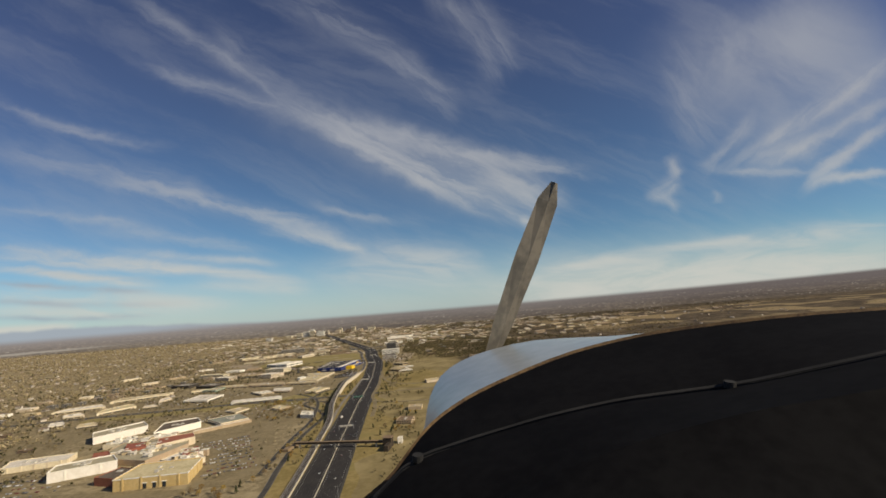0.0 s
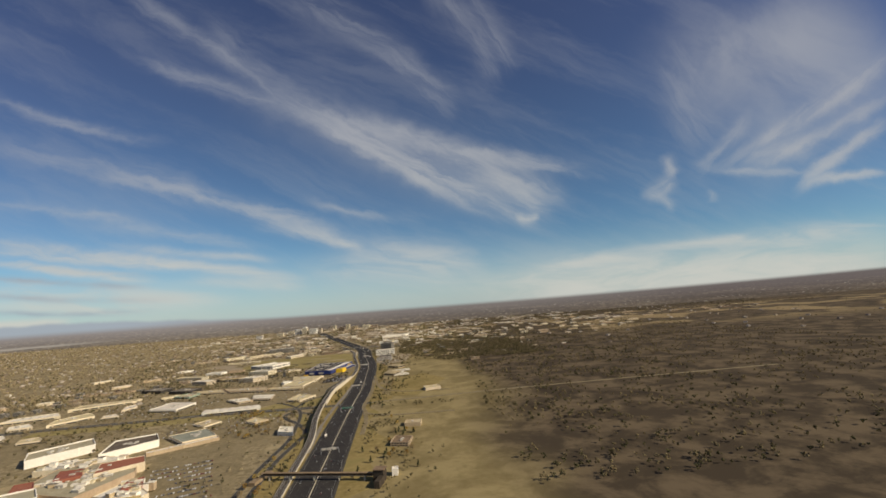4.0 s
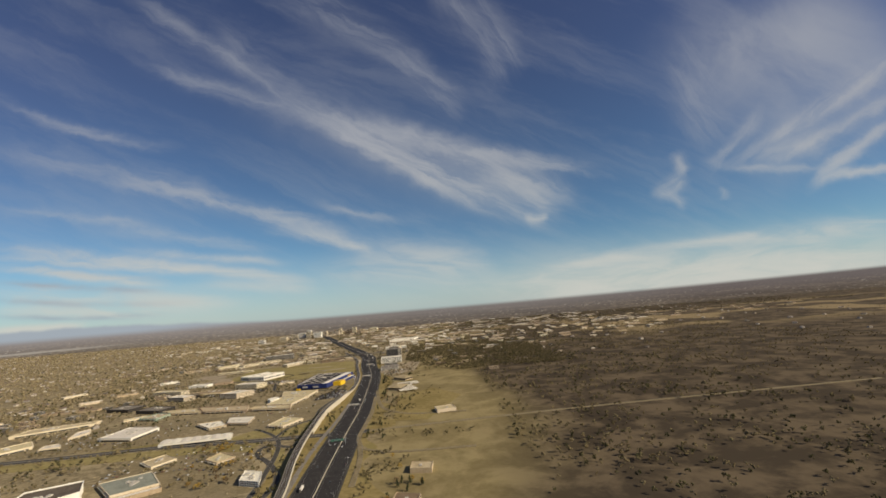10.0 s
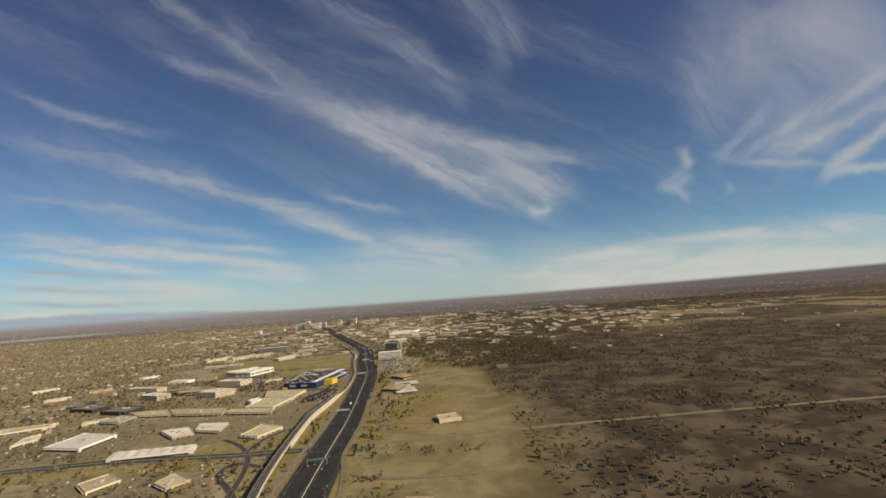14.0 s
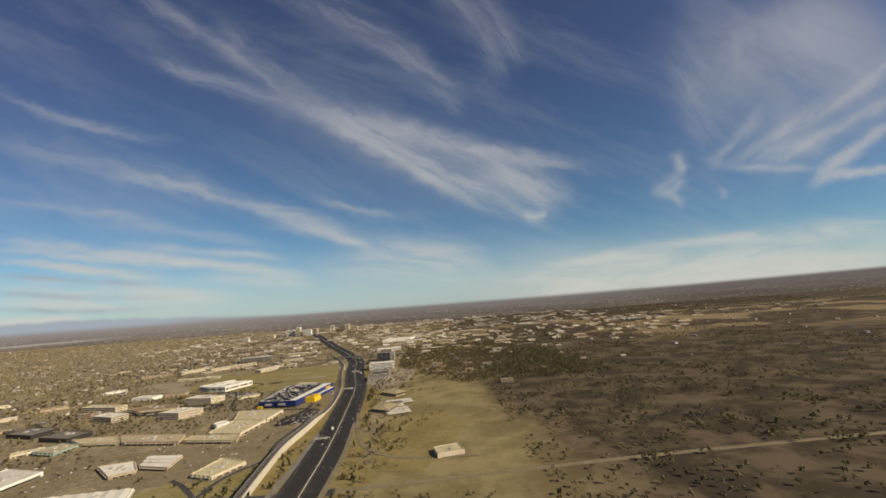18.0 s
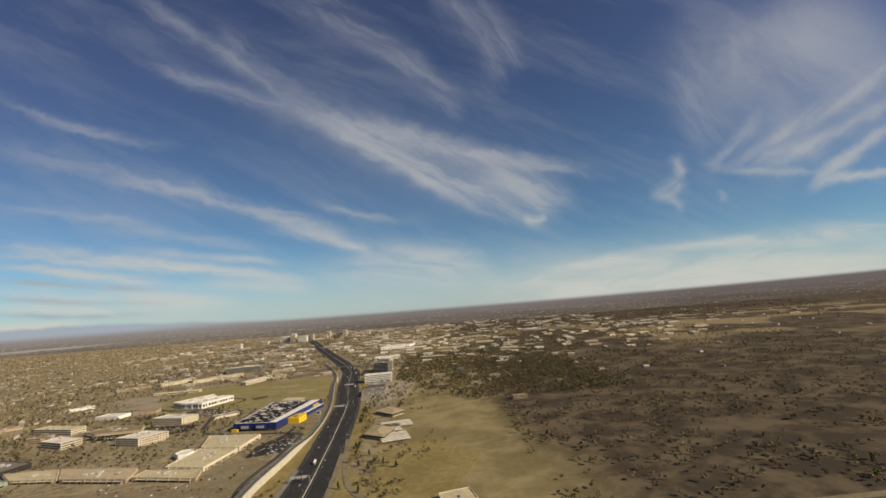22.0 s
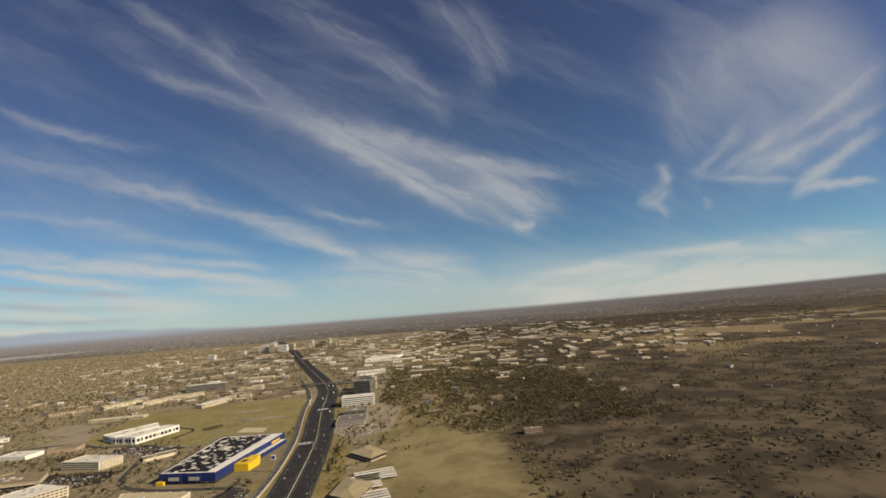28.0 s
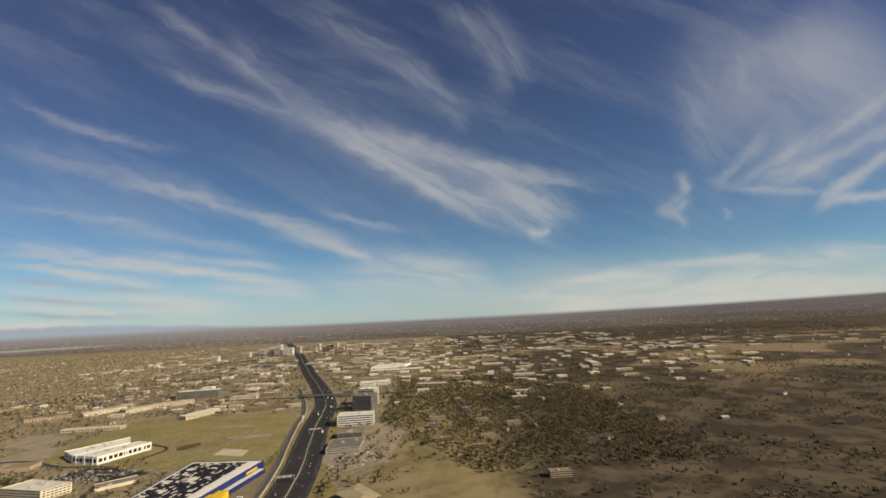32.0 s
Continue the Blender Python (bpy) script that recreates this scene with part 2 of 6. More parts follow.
far_grain = triple(wt, maths(wt, "MULTIPLY", SU, 95.0), maths(wt, "MULTIPLY", SV, 330.0), 4.0)
far_run = triple(wt, maths(wt, "MULTIPLY", SU, 7.0), maths(wt, "MULTIPLY", SV, 120.0), 8.0)
tracts = ramp(wt, fuzz(wt, far_run, 1.0, 4.0, 0.6), 0.40, 0.62)
plain = blend(wt, maths(wt, "MULTIPLY", tracts, 0.5), plain, dim)
plain = blend(wt, ramp(wt, fuzz(wt, far_grain, 1.0, 3.0, 0.6), 0.44, 0.60, 0.55, 0.0), plain, (0.050, 0.040, 0.030))
roofs = maths(wt, "MULTIPLY", ramp(wt, fuzz(wt, triple(wt, maths(wt, "MULTIPLY", SU, 120.0), maths(wt, "MULTIPLY", SV, 430.0), 9.0), 1.0, 2.0, 0.6), 0.60, 0.68), ramp(wt, fuzz(wt, far_run, 1.7, 3.0, 0.6), 0.45, 0.62, 0.10, 0.95))
plain = blend(wt, roofs, plain, (0.50, 0.44, 0.35))
# distance haze mixed into the land colour, stronger towards the horizon
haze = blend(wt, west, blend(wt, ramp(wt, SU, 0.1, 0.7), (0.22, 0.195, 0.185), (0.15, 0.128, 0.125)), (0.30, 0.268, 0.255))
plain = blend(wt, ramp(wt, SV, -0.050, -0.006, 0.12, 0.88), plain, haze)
mere = maths(wt, "MULTIPLY", ramp(wt, SU, -0.62, -0.85), ramp(wt, maths(wt, "ABSOLUTE", maths(wt, "ADD", maths(wt, "MULTIPLY_ADD", bands, 0.010, SV), maths(wt, "MULTIPLY_ADD", SU, -0.012, 0.0195))), 0.0030, 0.0008))
plain = blend(wt, maths(wt, "MULTIPLY", mere, 0.55), plain, (0.50, 0.45, 0.38))
# blue haze of the western hills, painted over the plain colour
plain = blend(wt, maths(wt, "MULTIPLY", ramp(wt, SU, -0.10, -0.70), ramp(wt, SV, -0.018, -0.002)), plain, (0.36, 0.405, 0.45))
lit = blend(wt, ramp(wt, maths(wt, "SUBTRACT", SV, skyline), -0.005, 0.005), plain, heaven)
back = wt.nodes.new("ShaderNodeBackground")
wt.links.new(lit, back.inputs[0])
back.inputs[1].default_value = 1.0
done = wt.nodes.new("ShaderNodeOutputWorld")
wt.links.new(back.outputs[0], done.inputs[0])

sun = new("sun", bpy.data.lights.new("sun", "SUN"))
sun.data.energy, sun.data.angle, sun.data.color = 5.0, radians(0.6), (1.0, 0.86, 0.65)
sun.matrix_world = look(SUN_DIR * 100, (0, 0, 0))
scene.view_settings.exposure = 0.0

# ---- materials ----
def material(name, colours, scale=0.2, rough=0.9, bump=0.0, metal=0.0, spread=0.0, island=0.0, fine=6.0, spec=0.3):
    """Two colours mixed by noise at two scales in world metres; spread varies it from object to object, island from piece to piece."""
    m = bpy.data.materials.new(name)
    m.use_nodes = True
    t = m.node_tree
    b = t.nodes["Principled BSDF"]
    geo = t.nodes.new("ShaderNodeNewGeometry")
    n1, n2 = fuzz(t, geo.outputs["Position"], scale, 4.0, 0.6), fuzz(t, geo.outputs["Position"], scale * fine, 3.0, 0.6)
    both = maths(t, "MULTIPLY_ADD", n2, 0.5, maths(t, "MULTIPLY", n1, 0.5))
    colour = blend(t, ramp(t, both, 0.36, 0.64), colours[0], colours[1])
    if len(colours) > 2:
        colour = blend(t, ramp(t, n1, 0.55, 0.68), colour, colours[2])
    if spread or island:
        r = t.nodes.new("ShaderNodeObjectInfo").outputs["Random"] if spread else geo.outputs["Random Per Island"]
        h = t.nodes.new("ShaderNodeHueSaturation")
        sock(t, h, "Value", maths(t, "MULTIPLY_ADD", r, 2 * (spread or island), 1 - (spread or island)))
        sock(t, h, "Hue", maths(t, "MULTIPLY_ADD", r, 0.02, 0.493))
        sock(t, h, "Color", colour)
        colour = h.outputs[0]
    t.links.new(colour, b.inputs["Base Color"])
    b.inputs["Roughness"].default_value, b.inputs["Metallic"].default_value = rough, metal
    b.inputs["Specular IOR Level"].default_value = spec
    if bump:
        k = t.nodes.new("ShaderNodeBump")
        k.inputs["Distance"].default_value = bump
        t.links.new(both, k.inputs["Height"])
        t.links.new(k.outputs[0], b.inputs["Normal"])
    return m


def random_material(name, stops, rough=0.7, metal=0.0, per_island=True):
    """A colour picked at random for each piece."""
    m = bpy.data.materials.new(name)
    m.use_nodes = True
    t = m.node_tree
    b = t.nodes["Principled BSDF"]
    pick = t.nodes.new("ShaderNodeNewGeometry").outputs["Random Per Island"] if per_island else t.nodes.new("ShaderNodeObjectInfo").outputs["Random"]
    c = t.nodes.new("ShaderNodeValToRGB")
    c.color_ramp.interpolation = "CONSTANT"
    while len(c.color_ramp.elements) < len(stops):
        c.color_ramp.elements.new(1.0)
    for i, s in enumerate(stops):
        c.color_ramp.elements[i].position, c.color_ramp.elements[i].color = i / len(stops), (*s, 1)
    t.links.new(pick, c.inputs[0])
    geo = t.nodes.new("ShaderNodeNewGeometry")
    dirt = fuzz(t, geo.outputs["Position"], 0.35, 4.0, 0.65)
    t.links.new(blend(t, ramp(t, dirt, 0.4, 0.75, 0.0, 0.35), c.outputs[0], (0.12, 0.10, 0.08)), b.inputs["Base Color"])
    b.inputs["Roughness"].default_value, b.inputs["Metallic"].default_value = rough, metal
    return m


def ground_material():
    """Dry late-autumn suburb and prairie: mottled scrub, bare soil, pale grass and streets."""
    m = bpy.data.materials.new("dry_ground")
    m.use_nodes = True
    t = m.node_tree
    b = t.nodes["Principled BSDF"]
    p = t.nodes.new("ShaderNodeNewGeometry").outputs["Position"]
    wide, mid, small = fuzz(t, p, 0.0016, 4.0, 0.55), fuzz(t, p, 0.012, 5.0, 0.65, 0.3), fuzz(t, p, 0.09, 4.0, 0.7)
    scrub = blend(t, ramp(t, small, 0.38, 0.62), (0.185, 0.150, 0.086), (0.31, 0.253, 0.152))
    straw = blend(t, ramp(t, mid, 0.4, 0.6), (0.29, 0.232, 0.115), (0.37, 0.305, 0.18))
    c = blend(t, ramp(t, mid, 0.50, 0.64, 0.0, 0.75), scrub, straw)
    xyz = t.nodes.new("ShaderNodeSeparateXYZ")
    t.links.new(p, xyz.inputs[0])
    # eastern land, mostly unseen, coloured dark towards the black cowling that would hide it
    prairie = blend(t, ramp(t, mid, 0.42, 0.62), (0.060, 0.047, 0.032), (0.135, 0.104, 0.066))
    stubble = blend(t, ramp(t, small, 0.4, 0.6), (0.21, 0.16, 0.085), (0.29, 0.225, 0.125))
    fields = maths(t, "MULTIPLY", ramp(t, fuzz(t, p, 0.0022, 2.0, 0.4), 0.50, 0.56), maths(t, "MULTIPLY", ramp(t, xyz.outputs[1], 2300.0, 2900.0), ramp(t, xyz.outputs[1], 4600.0, 4000.0)))
    prairie = blend(t, fields, prairie, stubble)
    east = ramp(t, maths(t, "MULTIPLY_ADD", wide, 500.0, xyz.outputs[0]), 300.0, 460.0)
    meadow = blend(t, ramp(t, mid, 0.40, 0.60), (0.19, 0.15, 0.065), (0.28, 0.225, 0.105))
    c = blend(t, ramp(t, maths(t, "MULTIPLY_ADD", mid, 80.0, xyz.outputs[0]), -120.0, -60.0, 0.0, 0.8), c, meadow)
    c = blend(t, east, c, prairie)
    t.links.new(c, b.inputs["Base Color"])
    b.inputs["Roughness"].default_value = 1.0
    b.inputs["Specular IOR Level"].default_value = 0.05
    return m


M_ground = ground_material()
M_asphalt = material("asphalt", ((0.028, 0.026, 0.025), (0.048, 0.044, 0.040)), 0.05, 0.9, spec=0.15)
M_street = material("street_asphalt", ((0.055, 0.052, 0.047), (0.085, 0.08, 0.07)), 0.05, 0.95, spec=0.1)
M_lot = material("parking_asphalt", ((0.175, 0.142, 0.080), (0.275, 0.222, 0.128), (0.225, 0.186, 0.110)), 0.03, 0.95, spec=0.1)
M_lot_dark = material("dark_parking_asphalt", ((0.035, 0.03, 0.027), (0.065, 0.056, 0.048)), 0.06, 0.95, spec=0.1)
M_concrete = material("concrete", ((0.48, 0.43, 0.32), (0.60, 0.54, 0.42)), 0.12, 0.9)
# stained concrete, also the colour of the viaduct's shaded west side
M_concrete_dark = material("stained_shaded_concrete", ((0.16, 0.145, 0.12), (0.26, 0.235, 0.20)), 0.12, 0.9)
M_ballast = material("rail_ballast", ((0.055, 0.047, 0.038), (0.10, 0.085, 0.068)), 0.4, 0.95)
M_grass = material("dry_grass", ((0.20, 0.155, 0.06), (0.30, 0.235, 0.10), (0.23, 0.19, 0.075)), 0.012, 1.0, fine=9.0, spec=0.05)
M_lawn = material("mown_lawn", ((0.21, 0.172, 0.068), (0.315, 0.262, 0.115), (0.25, 0.20, 0.088)), 0.012, 1.0, fine=9.0, spec=0.05)
M_soil = material("bare_soil", ((0.26, 0.21, 0.14), (0.36, 0.30, 0.21)), 0.03, 1.0, spec=0.05)
M_sand = material("pale_sand", ((0.46, 0.39, 0.25), (0.58, 0.50, 0.33)), 0.05, 1.0, spec=0.05)
M_scrub = material("brown_scrub", ((0.075, 0.058, 0.028), (0.15, 0.115, 0.055)), 0.08, 1.0, spec=0.05)
M_paint = material("road_paint", ((0.26, 0.255, 0.235), (0.36, 0.35, 0.32)), 0.3, 0.8)
M_white_wall = material("white_stucco", ((0.74, 0.69, 0.59), (0.84, 0.80, 0.71)), 0.06, 0.9, spread=0.05)
M_cream = material("cream_stucco", ((0.62, 0.52, 0.36), (0.73, 0.63, 0.46)), 0.06, 0.9, spread=0.10)
M_tan = material("tan_stucco", ((0.40, 0.30, 0.19), (0.50, 0.39, 0.26)), 0.06, 0.9, spread=0.12)
M_ochre = material("ochre_stucco", ((0.50, 0.36, 0.15), (0.60, 0.45, 0.21)), 0.06, 0.9)
M_brick = material("red_brick", ((0.24, 0.075, 0.05), (0.32, 0.11, 0.075)), 0.3, 0.9, spread=0.1)
M_brown = material("brown_cladding", ((0.17, 0.115, 0.07), (0.25, 0.175, 0.11)), 0.1, 0.85, spread=0.15)
M_darkwall = material("dark_panel", ((0.045, 0.036, 0.027), (0.075, 0.060, 0.045)), 0.1, 0.9, spec=0.1)
M_green = material("green_panel", ((0.22, 0.30, 0.23), (0.30, 0.38, 0.30)), 0.1, 0.7)
M_blue = material("blue_panel", ((0.014, 0.026, 0.115), (0.02, 0.036, 0.15)), 0.1, 0.55)
M_yellow = material("yellow_panel", ((0.75, 0.47, 0.02), (0.82, 0.54, 0.03)), 0.1, 0.55)
M_roof_white = material("white_roof_membrane", ((0.60, 0.54, 0.43), (0.80, 0.75, 0.64), (0.66, 0.60, 0.49)), 0.045, 0.9, spread=0.10, fine=8.0)
M_roof_tan = material("tan_gravel_roof", ((0.40, 0.32, 0.185), (0.57, 0.475, 0.30), (0.46, 0.38, 0.235)), 0.045, 0.95, spread=0.12)
M_roof_olive = material("olive_gravel_roof", ((0.27, 0.23, 0.15), (0.38, 0.33, 0.23), (0.32, 0.28, 0.20)), 0.045, 0.95, spread=0.1)
M_roof_sage = material("grey_green_roof", ((0.20, 0.21, 0.165), (0.29, 0.30, 0.24), (0.24, 0.25, 0.20)), 0.045, 0.95)
M_roof_darkbrown = material("dark_brown_roof", ((0.09, 0.07, 0.05), (0.15, 0.12, 0.09)), 0.05, 0.95)
M_roof_grey = material("grey_roof", ((0.17, 0.15, 0.118), (0.26, 0.23, 0.18)), 0.05, 0.95, spread=0.2)
M_roof_dark = material("dark_roof", ((0.035, 0.032, 0.03), (0.06, 0.055, 0.05)), 0.05, 0.9, spread=0.2)
M_roof_brown = material("brown_shingle_roof", ((0.19, 0.135, 0.075), (0.27, 0.20, 0.12)), 0.1, 0.9, spread=0.15)
M_unit = material("galvanised_metal", ((0.40, 0.37, 0.31), (0.54, 0.50, 0.43)), 0.5, 0.7, spread=0.1)
M_glass = material("tinted_glass", ((0.02, 0.026, 0.032), (0.035, 0.042, 0.05)), 0.3, 0.12, spec=0.6)
M_solar = material("solar_panel", ((0.016, 0.013, 0.013), (0.030, 0.025, 0.023)), 0.3, 0.6, spec=0.15)
M_tyre = material("tyre_rubber", ((0.012, 0.012, 0.012), (0.022, 0.022, 0.022)), 2.0, 0.9)
M_steel = material("grey_steel", ((0.30, 0.30, 0.29), (0.42, 0.41, 0.40)), 1.0, 0.5, metal=0.4)
M_sign = material("green_sign", ((0.01, 0.13, 0.08), (0.015, 0.16, 0.10)), 1.0, 0.5)
M_bark = material("bark", ((0.06, 0.045, 0.03), (0.11, 0.085, 0.06)), 1.0, 0.95)
M_bare = material("bare_autumn_crown", ((0.15, 0.105, 0.055), (0.24, 0.175, 0.095)), 0.4, 1.0, spread=0.35, spec=0.05)
M_gold = material("golden_autumn_crown", ((0.20, 0.12, 0.03), (0.30, 0.19, 0.05)), 0.4, 1.0, spread=0.3, spec=0.05)
M_pine = material("evergreen_crown", ((0.034, 0.038, 0.018), (0.068, 0.070, 0.034)), 0.4, 1.0, spread=0.3, spec=0.05)
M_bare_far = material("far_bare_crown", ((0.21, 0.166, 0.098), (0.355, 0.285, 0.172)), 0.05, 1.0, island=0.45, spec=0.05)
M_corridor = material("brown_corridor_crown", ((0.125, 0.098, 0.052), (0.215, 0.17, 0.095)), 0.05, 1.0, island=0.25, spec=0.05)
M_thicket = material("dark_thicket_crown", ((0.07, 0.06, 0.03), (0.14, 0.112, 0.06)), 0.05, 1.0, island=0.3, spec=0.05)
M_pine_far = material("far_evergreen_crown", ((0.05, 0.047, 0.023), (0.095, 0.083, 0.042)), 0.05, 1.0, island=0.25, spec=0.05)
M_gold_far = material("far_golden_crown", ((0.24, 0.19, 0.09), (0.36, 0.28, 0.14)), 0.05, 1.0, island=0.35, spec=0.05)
M_house_wall = random_material("house_walls", ((0.45, 0.37, 0.27), (0.56, 0.50, 0.41), (0.30, 0.23, 0.16), (0.62, 0.58, 0.50), (0.36, 0.33, 0.29)), 0.9)
M_house_roof = random_material("house_roofs", ((0.17, 0.13, 0.09), (0.24, 0.19, 0.14), (0.12, 0.10, 0.085), (0.52, 0.46, 0.37), (0.20, 0.15, 0.12), (0.36, 0.31, 0.25)), 0.9)
CAR_COLOURS = ((0.72, 0.72, 0.70), (0.34, 0.35, 0.36), (0.10, 0.10, 0.105), (0.48, 0.47, 0.45), (0.03, 0.03, 0.033), (0.60, 0.60, 0.58), (0.13, 0.14, 0.16), (0.14, 0.03, 0.03), (0.04, 0.05, 0.09), (0.20, 0.18, 0.15))
M_car = random_material("car_paint", CAR_COLOURS, 0.3, 0.1, per_island=False)
M_car_far = random_material("parked_car_paint", CAR_COLOURS, 0.35, 0.1)


# ---- building blocks ----
class Shape:
    """Gathers vertices and faces for one mesh."""

    def __init__(self):
        self.v, self.f, self.smooth = [], [], False

    def face(self, *pts):
        n = len(self.v)
        self.v += [tuple(p) for p in pts]
        self.f.append(tuple(range(n, n + len(pts))))
        return self

    def solid(self, low, high):
        """Two rings of as many corners, joined to a closed body."""
        n, k = len(self.v), len(low)
        self.v += [tuple(p) for p in low] + [tuple(p) for p in high]
        self.f.append(tuple(n + i for i in reversed(range(k))))
        self.f.append(tuple(n + k + i for i in range(k)))
        self.f += [(n + i, n + (i + 1) % k, n + k + (i + 1) % k, n + k + i) for i in range(k)]
        return self

    def prism(self, poly, z0, z1):
        return self.solid([(x, y, z0) for x, y in poly], [(x, y, z1) for x, y in poly])

    def box(self, x0, y0, z0, x1, y1, z1):
        return self.prism([(x0, y0), (x1, y0), (x1, y1), (x0, y1)], z0, z1)

    def mesh(self, name, mat):
        me = bpy.data.meshes.new(name)
        me.from_pydata(self.v, [], self.f)
        me.materials.append(mat)
        if self.smooth:
            me.polygons.foreach_set("use_smooth", [True] * len(me.polygons))
        me.update()
        return me


def part(name, shape, mat, parent, label="", at=None):
    ob = new(name, shape if isinstance(shape, bpy.types.Mesh) else shape.mesh(name, mat))
    ob.parent = parent
    if at is not None:
        ob.matrix_basis = at
    return tagged(ob, label)


def thing(name, label, category, x=0, y=0, z=0, turn=0, group="", kind=""):
    ob = new(name)
    ob.matrix_basis = pose(x, y, z, 0, 0, turn)
    return tagged(ob, label, category, group, kind)


def ccw(poly):
    area = sum(a[0] * b[1] - b[0] * a[1] for a, b in zip(poly, poly[1:] + poly[:1]))
    return list(poly) if area > 0 else list(poly)[::-1]


def inset(poly, d):
    """A convex polygon, counter-clockwise, moved inwards by d."""
    out, k = [], len(poly)
    for i in range(k):
        p, q, r = (Vector(poly[j % k]) for j in (i - 1, i, i + 1))
        a, b = (q - p).normalized(), (r - q).normalized()
        na, nb = Vector((-a.y, a.x)), Vector((-b.y, b.x))
        m = (na + nb).normalized()
        out.append(tuple(q + m * d / max(m.dot(na), 0.3)))
    return out


def spline(points, step=14.0):
    """A smooth line through points in the plan, sampled evenly."""
    pts = [Vector(p) for p in points]
    pts = [2 * pts[0] - pts[1]] + pts + [2 * pts[-1] - pts[-2]]
    out = []
    for a, b, c, d in zip(pts, pts[1:], pts[2:], pts[3:]):
        n = max(2, int((c - b).length / step))
        for i in range(n):
            s = i / n
            out.append(0.5 * (2 * b + (c - a) * s + (2 * a - 5 * b + 4 * c - d) * s * s + (3 * b - a - 3 * c + d) * s ** 3))
    return out + [pts[-2]]


def sides(line, i):
    d = (line[min(i + 1, len(line) - 1)] - line[max(i - 1, 0)]).normalized()
    return Vector((d.y, -d.x))


def strip(shape, line, a, b, z0, z1, first=0, last=None):
    """A ribbon with thickness along a line, from offset a to offset b to the right of it; z may be given along the line."""
    last = len(line) - 1 if last is None else last
    rows = []
    for i in range(first, last + 1):
        s = sides(line, i)
        p, q = (line[i] + s * (o(i) if callable(o) else o) for o in (a, b))
        lo, hi = (z(i) if callable(z) else z for z in (z0, z1))
        rows.append(((p.x, p.y, lo), (q.x, q.y, lo), (q.x, q.y, hi), (p.x, p.y, hi)))
    n = len(shape.v)
    for r in rows:
        shape.v += r
    for k in range(len(rows) - 1):
        o = n + 4 * k
        shape.f += [(o + j, o + (j + 1) % 4, o + 4 + (j + 1) % 4, o + 4 + j)[::-1] for j in range(4)]
    shape.f += [(n, n + 1, n + 2, n + 3), (n + 4 * len(rows) - 1, n + 4 * len(rows) - 2, n + 4 * len(rows) - 3, n + 4 * len(rows) - 4)]
    return shape


def structure(name, shape, mat, label, category):
    return tagged(new(name, shape.mesh(name, mat)), label, category, kind="structure")


TAKEN = []  # plan boxes of things, in which no tree stands


def take(poly, margin=4.0):
    xs, ys = [p[0] for p in poly], [p[1] for p in poly]
    TAKEN.append((min(xs) - margin, min(ys) - margin, max(xs) + margin, max(ys) + margin))

# ---- ground, roads ----
ring = [(11000 * math.cos(i * math.tau / 96), 2000 + 11000 * math.sin(i * math.tau / 96), 0.0) for i in range(96)]
structure("ground", Shape().face(*ring), M_ground, "dry brown late-autumn suburban plain reaching the horizon", "ground")

HWY = spline([(-90, -700), (-122, 0), (-157, 606), (-171, 830), (-186, 1090), (-192, 1235), (-199, 1420), (-219, 1680), (-243, 1930), (-271, 2085),
              (-300, 2250), (-320, 2393), (-352, 2560), (-458, 2890), (-545, 3130), (-640, 3400), (-845, 4000), (-1190, 5000), (-1900, 6900)], 20.0)
HALF = 29.0
structure("highway", strip(Shape(), HWY, -HALF, HALF, -0.5, 0.6), M_asphalt, "wide dark asphalt motorway with many lanes in each direction", "road")
structure("highway_shoulder_west", strip(Shape(), HWY, -HALF - 3.0, -HALF, -0.5, 0.55), M_street, "grey asphalt motorway shoulder", "road")
structure("highway_shoulder_east", strip(Shape(), HWY, HALF, HALF + 3.0, -0.5, 0.55), M_street, "grey asphalt motorway shoulder", "road")
barrier = strip(Shape(), HWY, -0.4, 0.4, 0.5, 1.5)
structure("median_barrier", barrier, M_concrete, "long pale concrete barrier between the carriageways", "barrier")
marks = Shape()
for off in (-26.5, 26.5, -3.6, 3.6):
    strip(marks, HWY, off - 0.10, off + 0.10, 0.6, 0.63)
structure("edge_lines", marks, M_paint, "solid painted edge lines on the motorway", "road marking")
dashes = Shape()
for i in range(2, len(HWY) - 2, 1):
    if HWY[i].y > 3200:
        break
    for lane, off in enumerate((-22.6, -18.8, -15.0, -11.2, -7.4, 7.4, 11.2, 15.0, 18.8, 22.6)):
        s, d = sides(HWY, i), (HWY[i + 1] - HWY[i]).normalized()
        p = HWY[i] + s * off + d * (lane * 7.3 % 14.0)
        a, b, e, f = p - s * 0.10, p + s * 0.10, p + s * 0.10 + d * 4, p - s * 0.10 + d * 4
        dashes.face((a.x, a.y, 0.63), (b.x, b.y, 0.63), (e.x, e.y, 0.63), (f.x, f.y, 0.63))
M_dash = material("worn_lane_paint", ((0.12, 0.115, 0.105), (0.19, 0.18, 0.165)), 0.3, 0.85)
tagged(new("lane_dashes", dashes.mesh("lane_dashes", M_dash)), "short white painted lane dashes on the motorway", "road marking", kind="stuff")
verge = structure("verge_east", strip(Shape(), HWY, HALF + 3, lambda i: HALF + 46 + 60 * noise.noise((i * 0.21, 0.5, 2.0)), -0.4, 0.30, 10, 150), M_grass, "dry yellow grass verge beside the motorway", "grass")
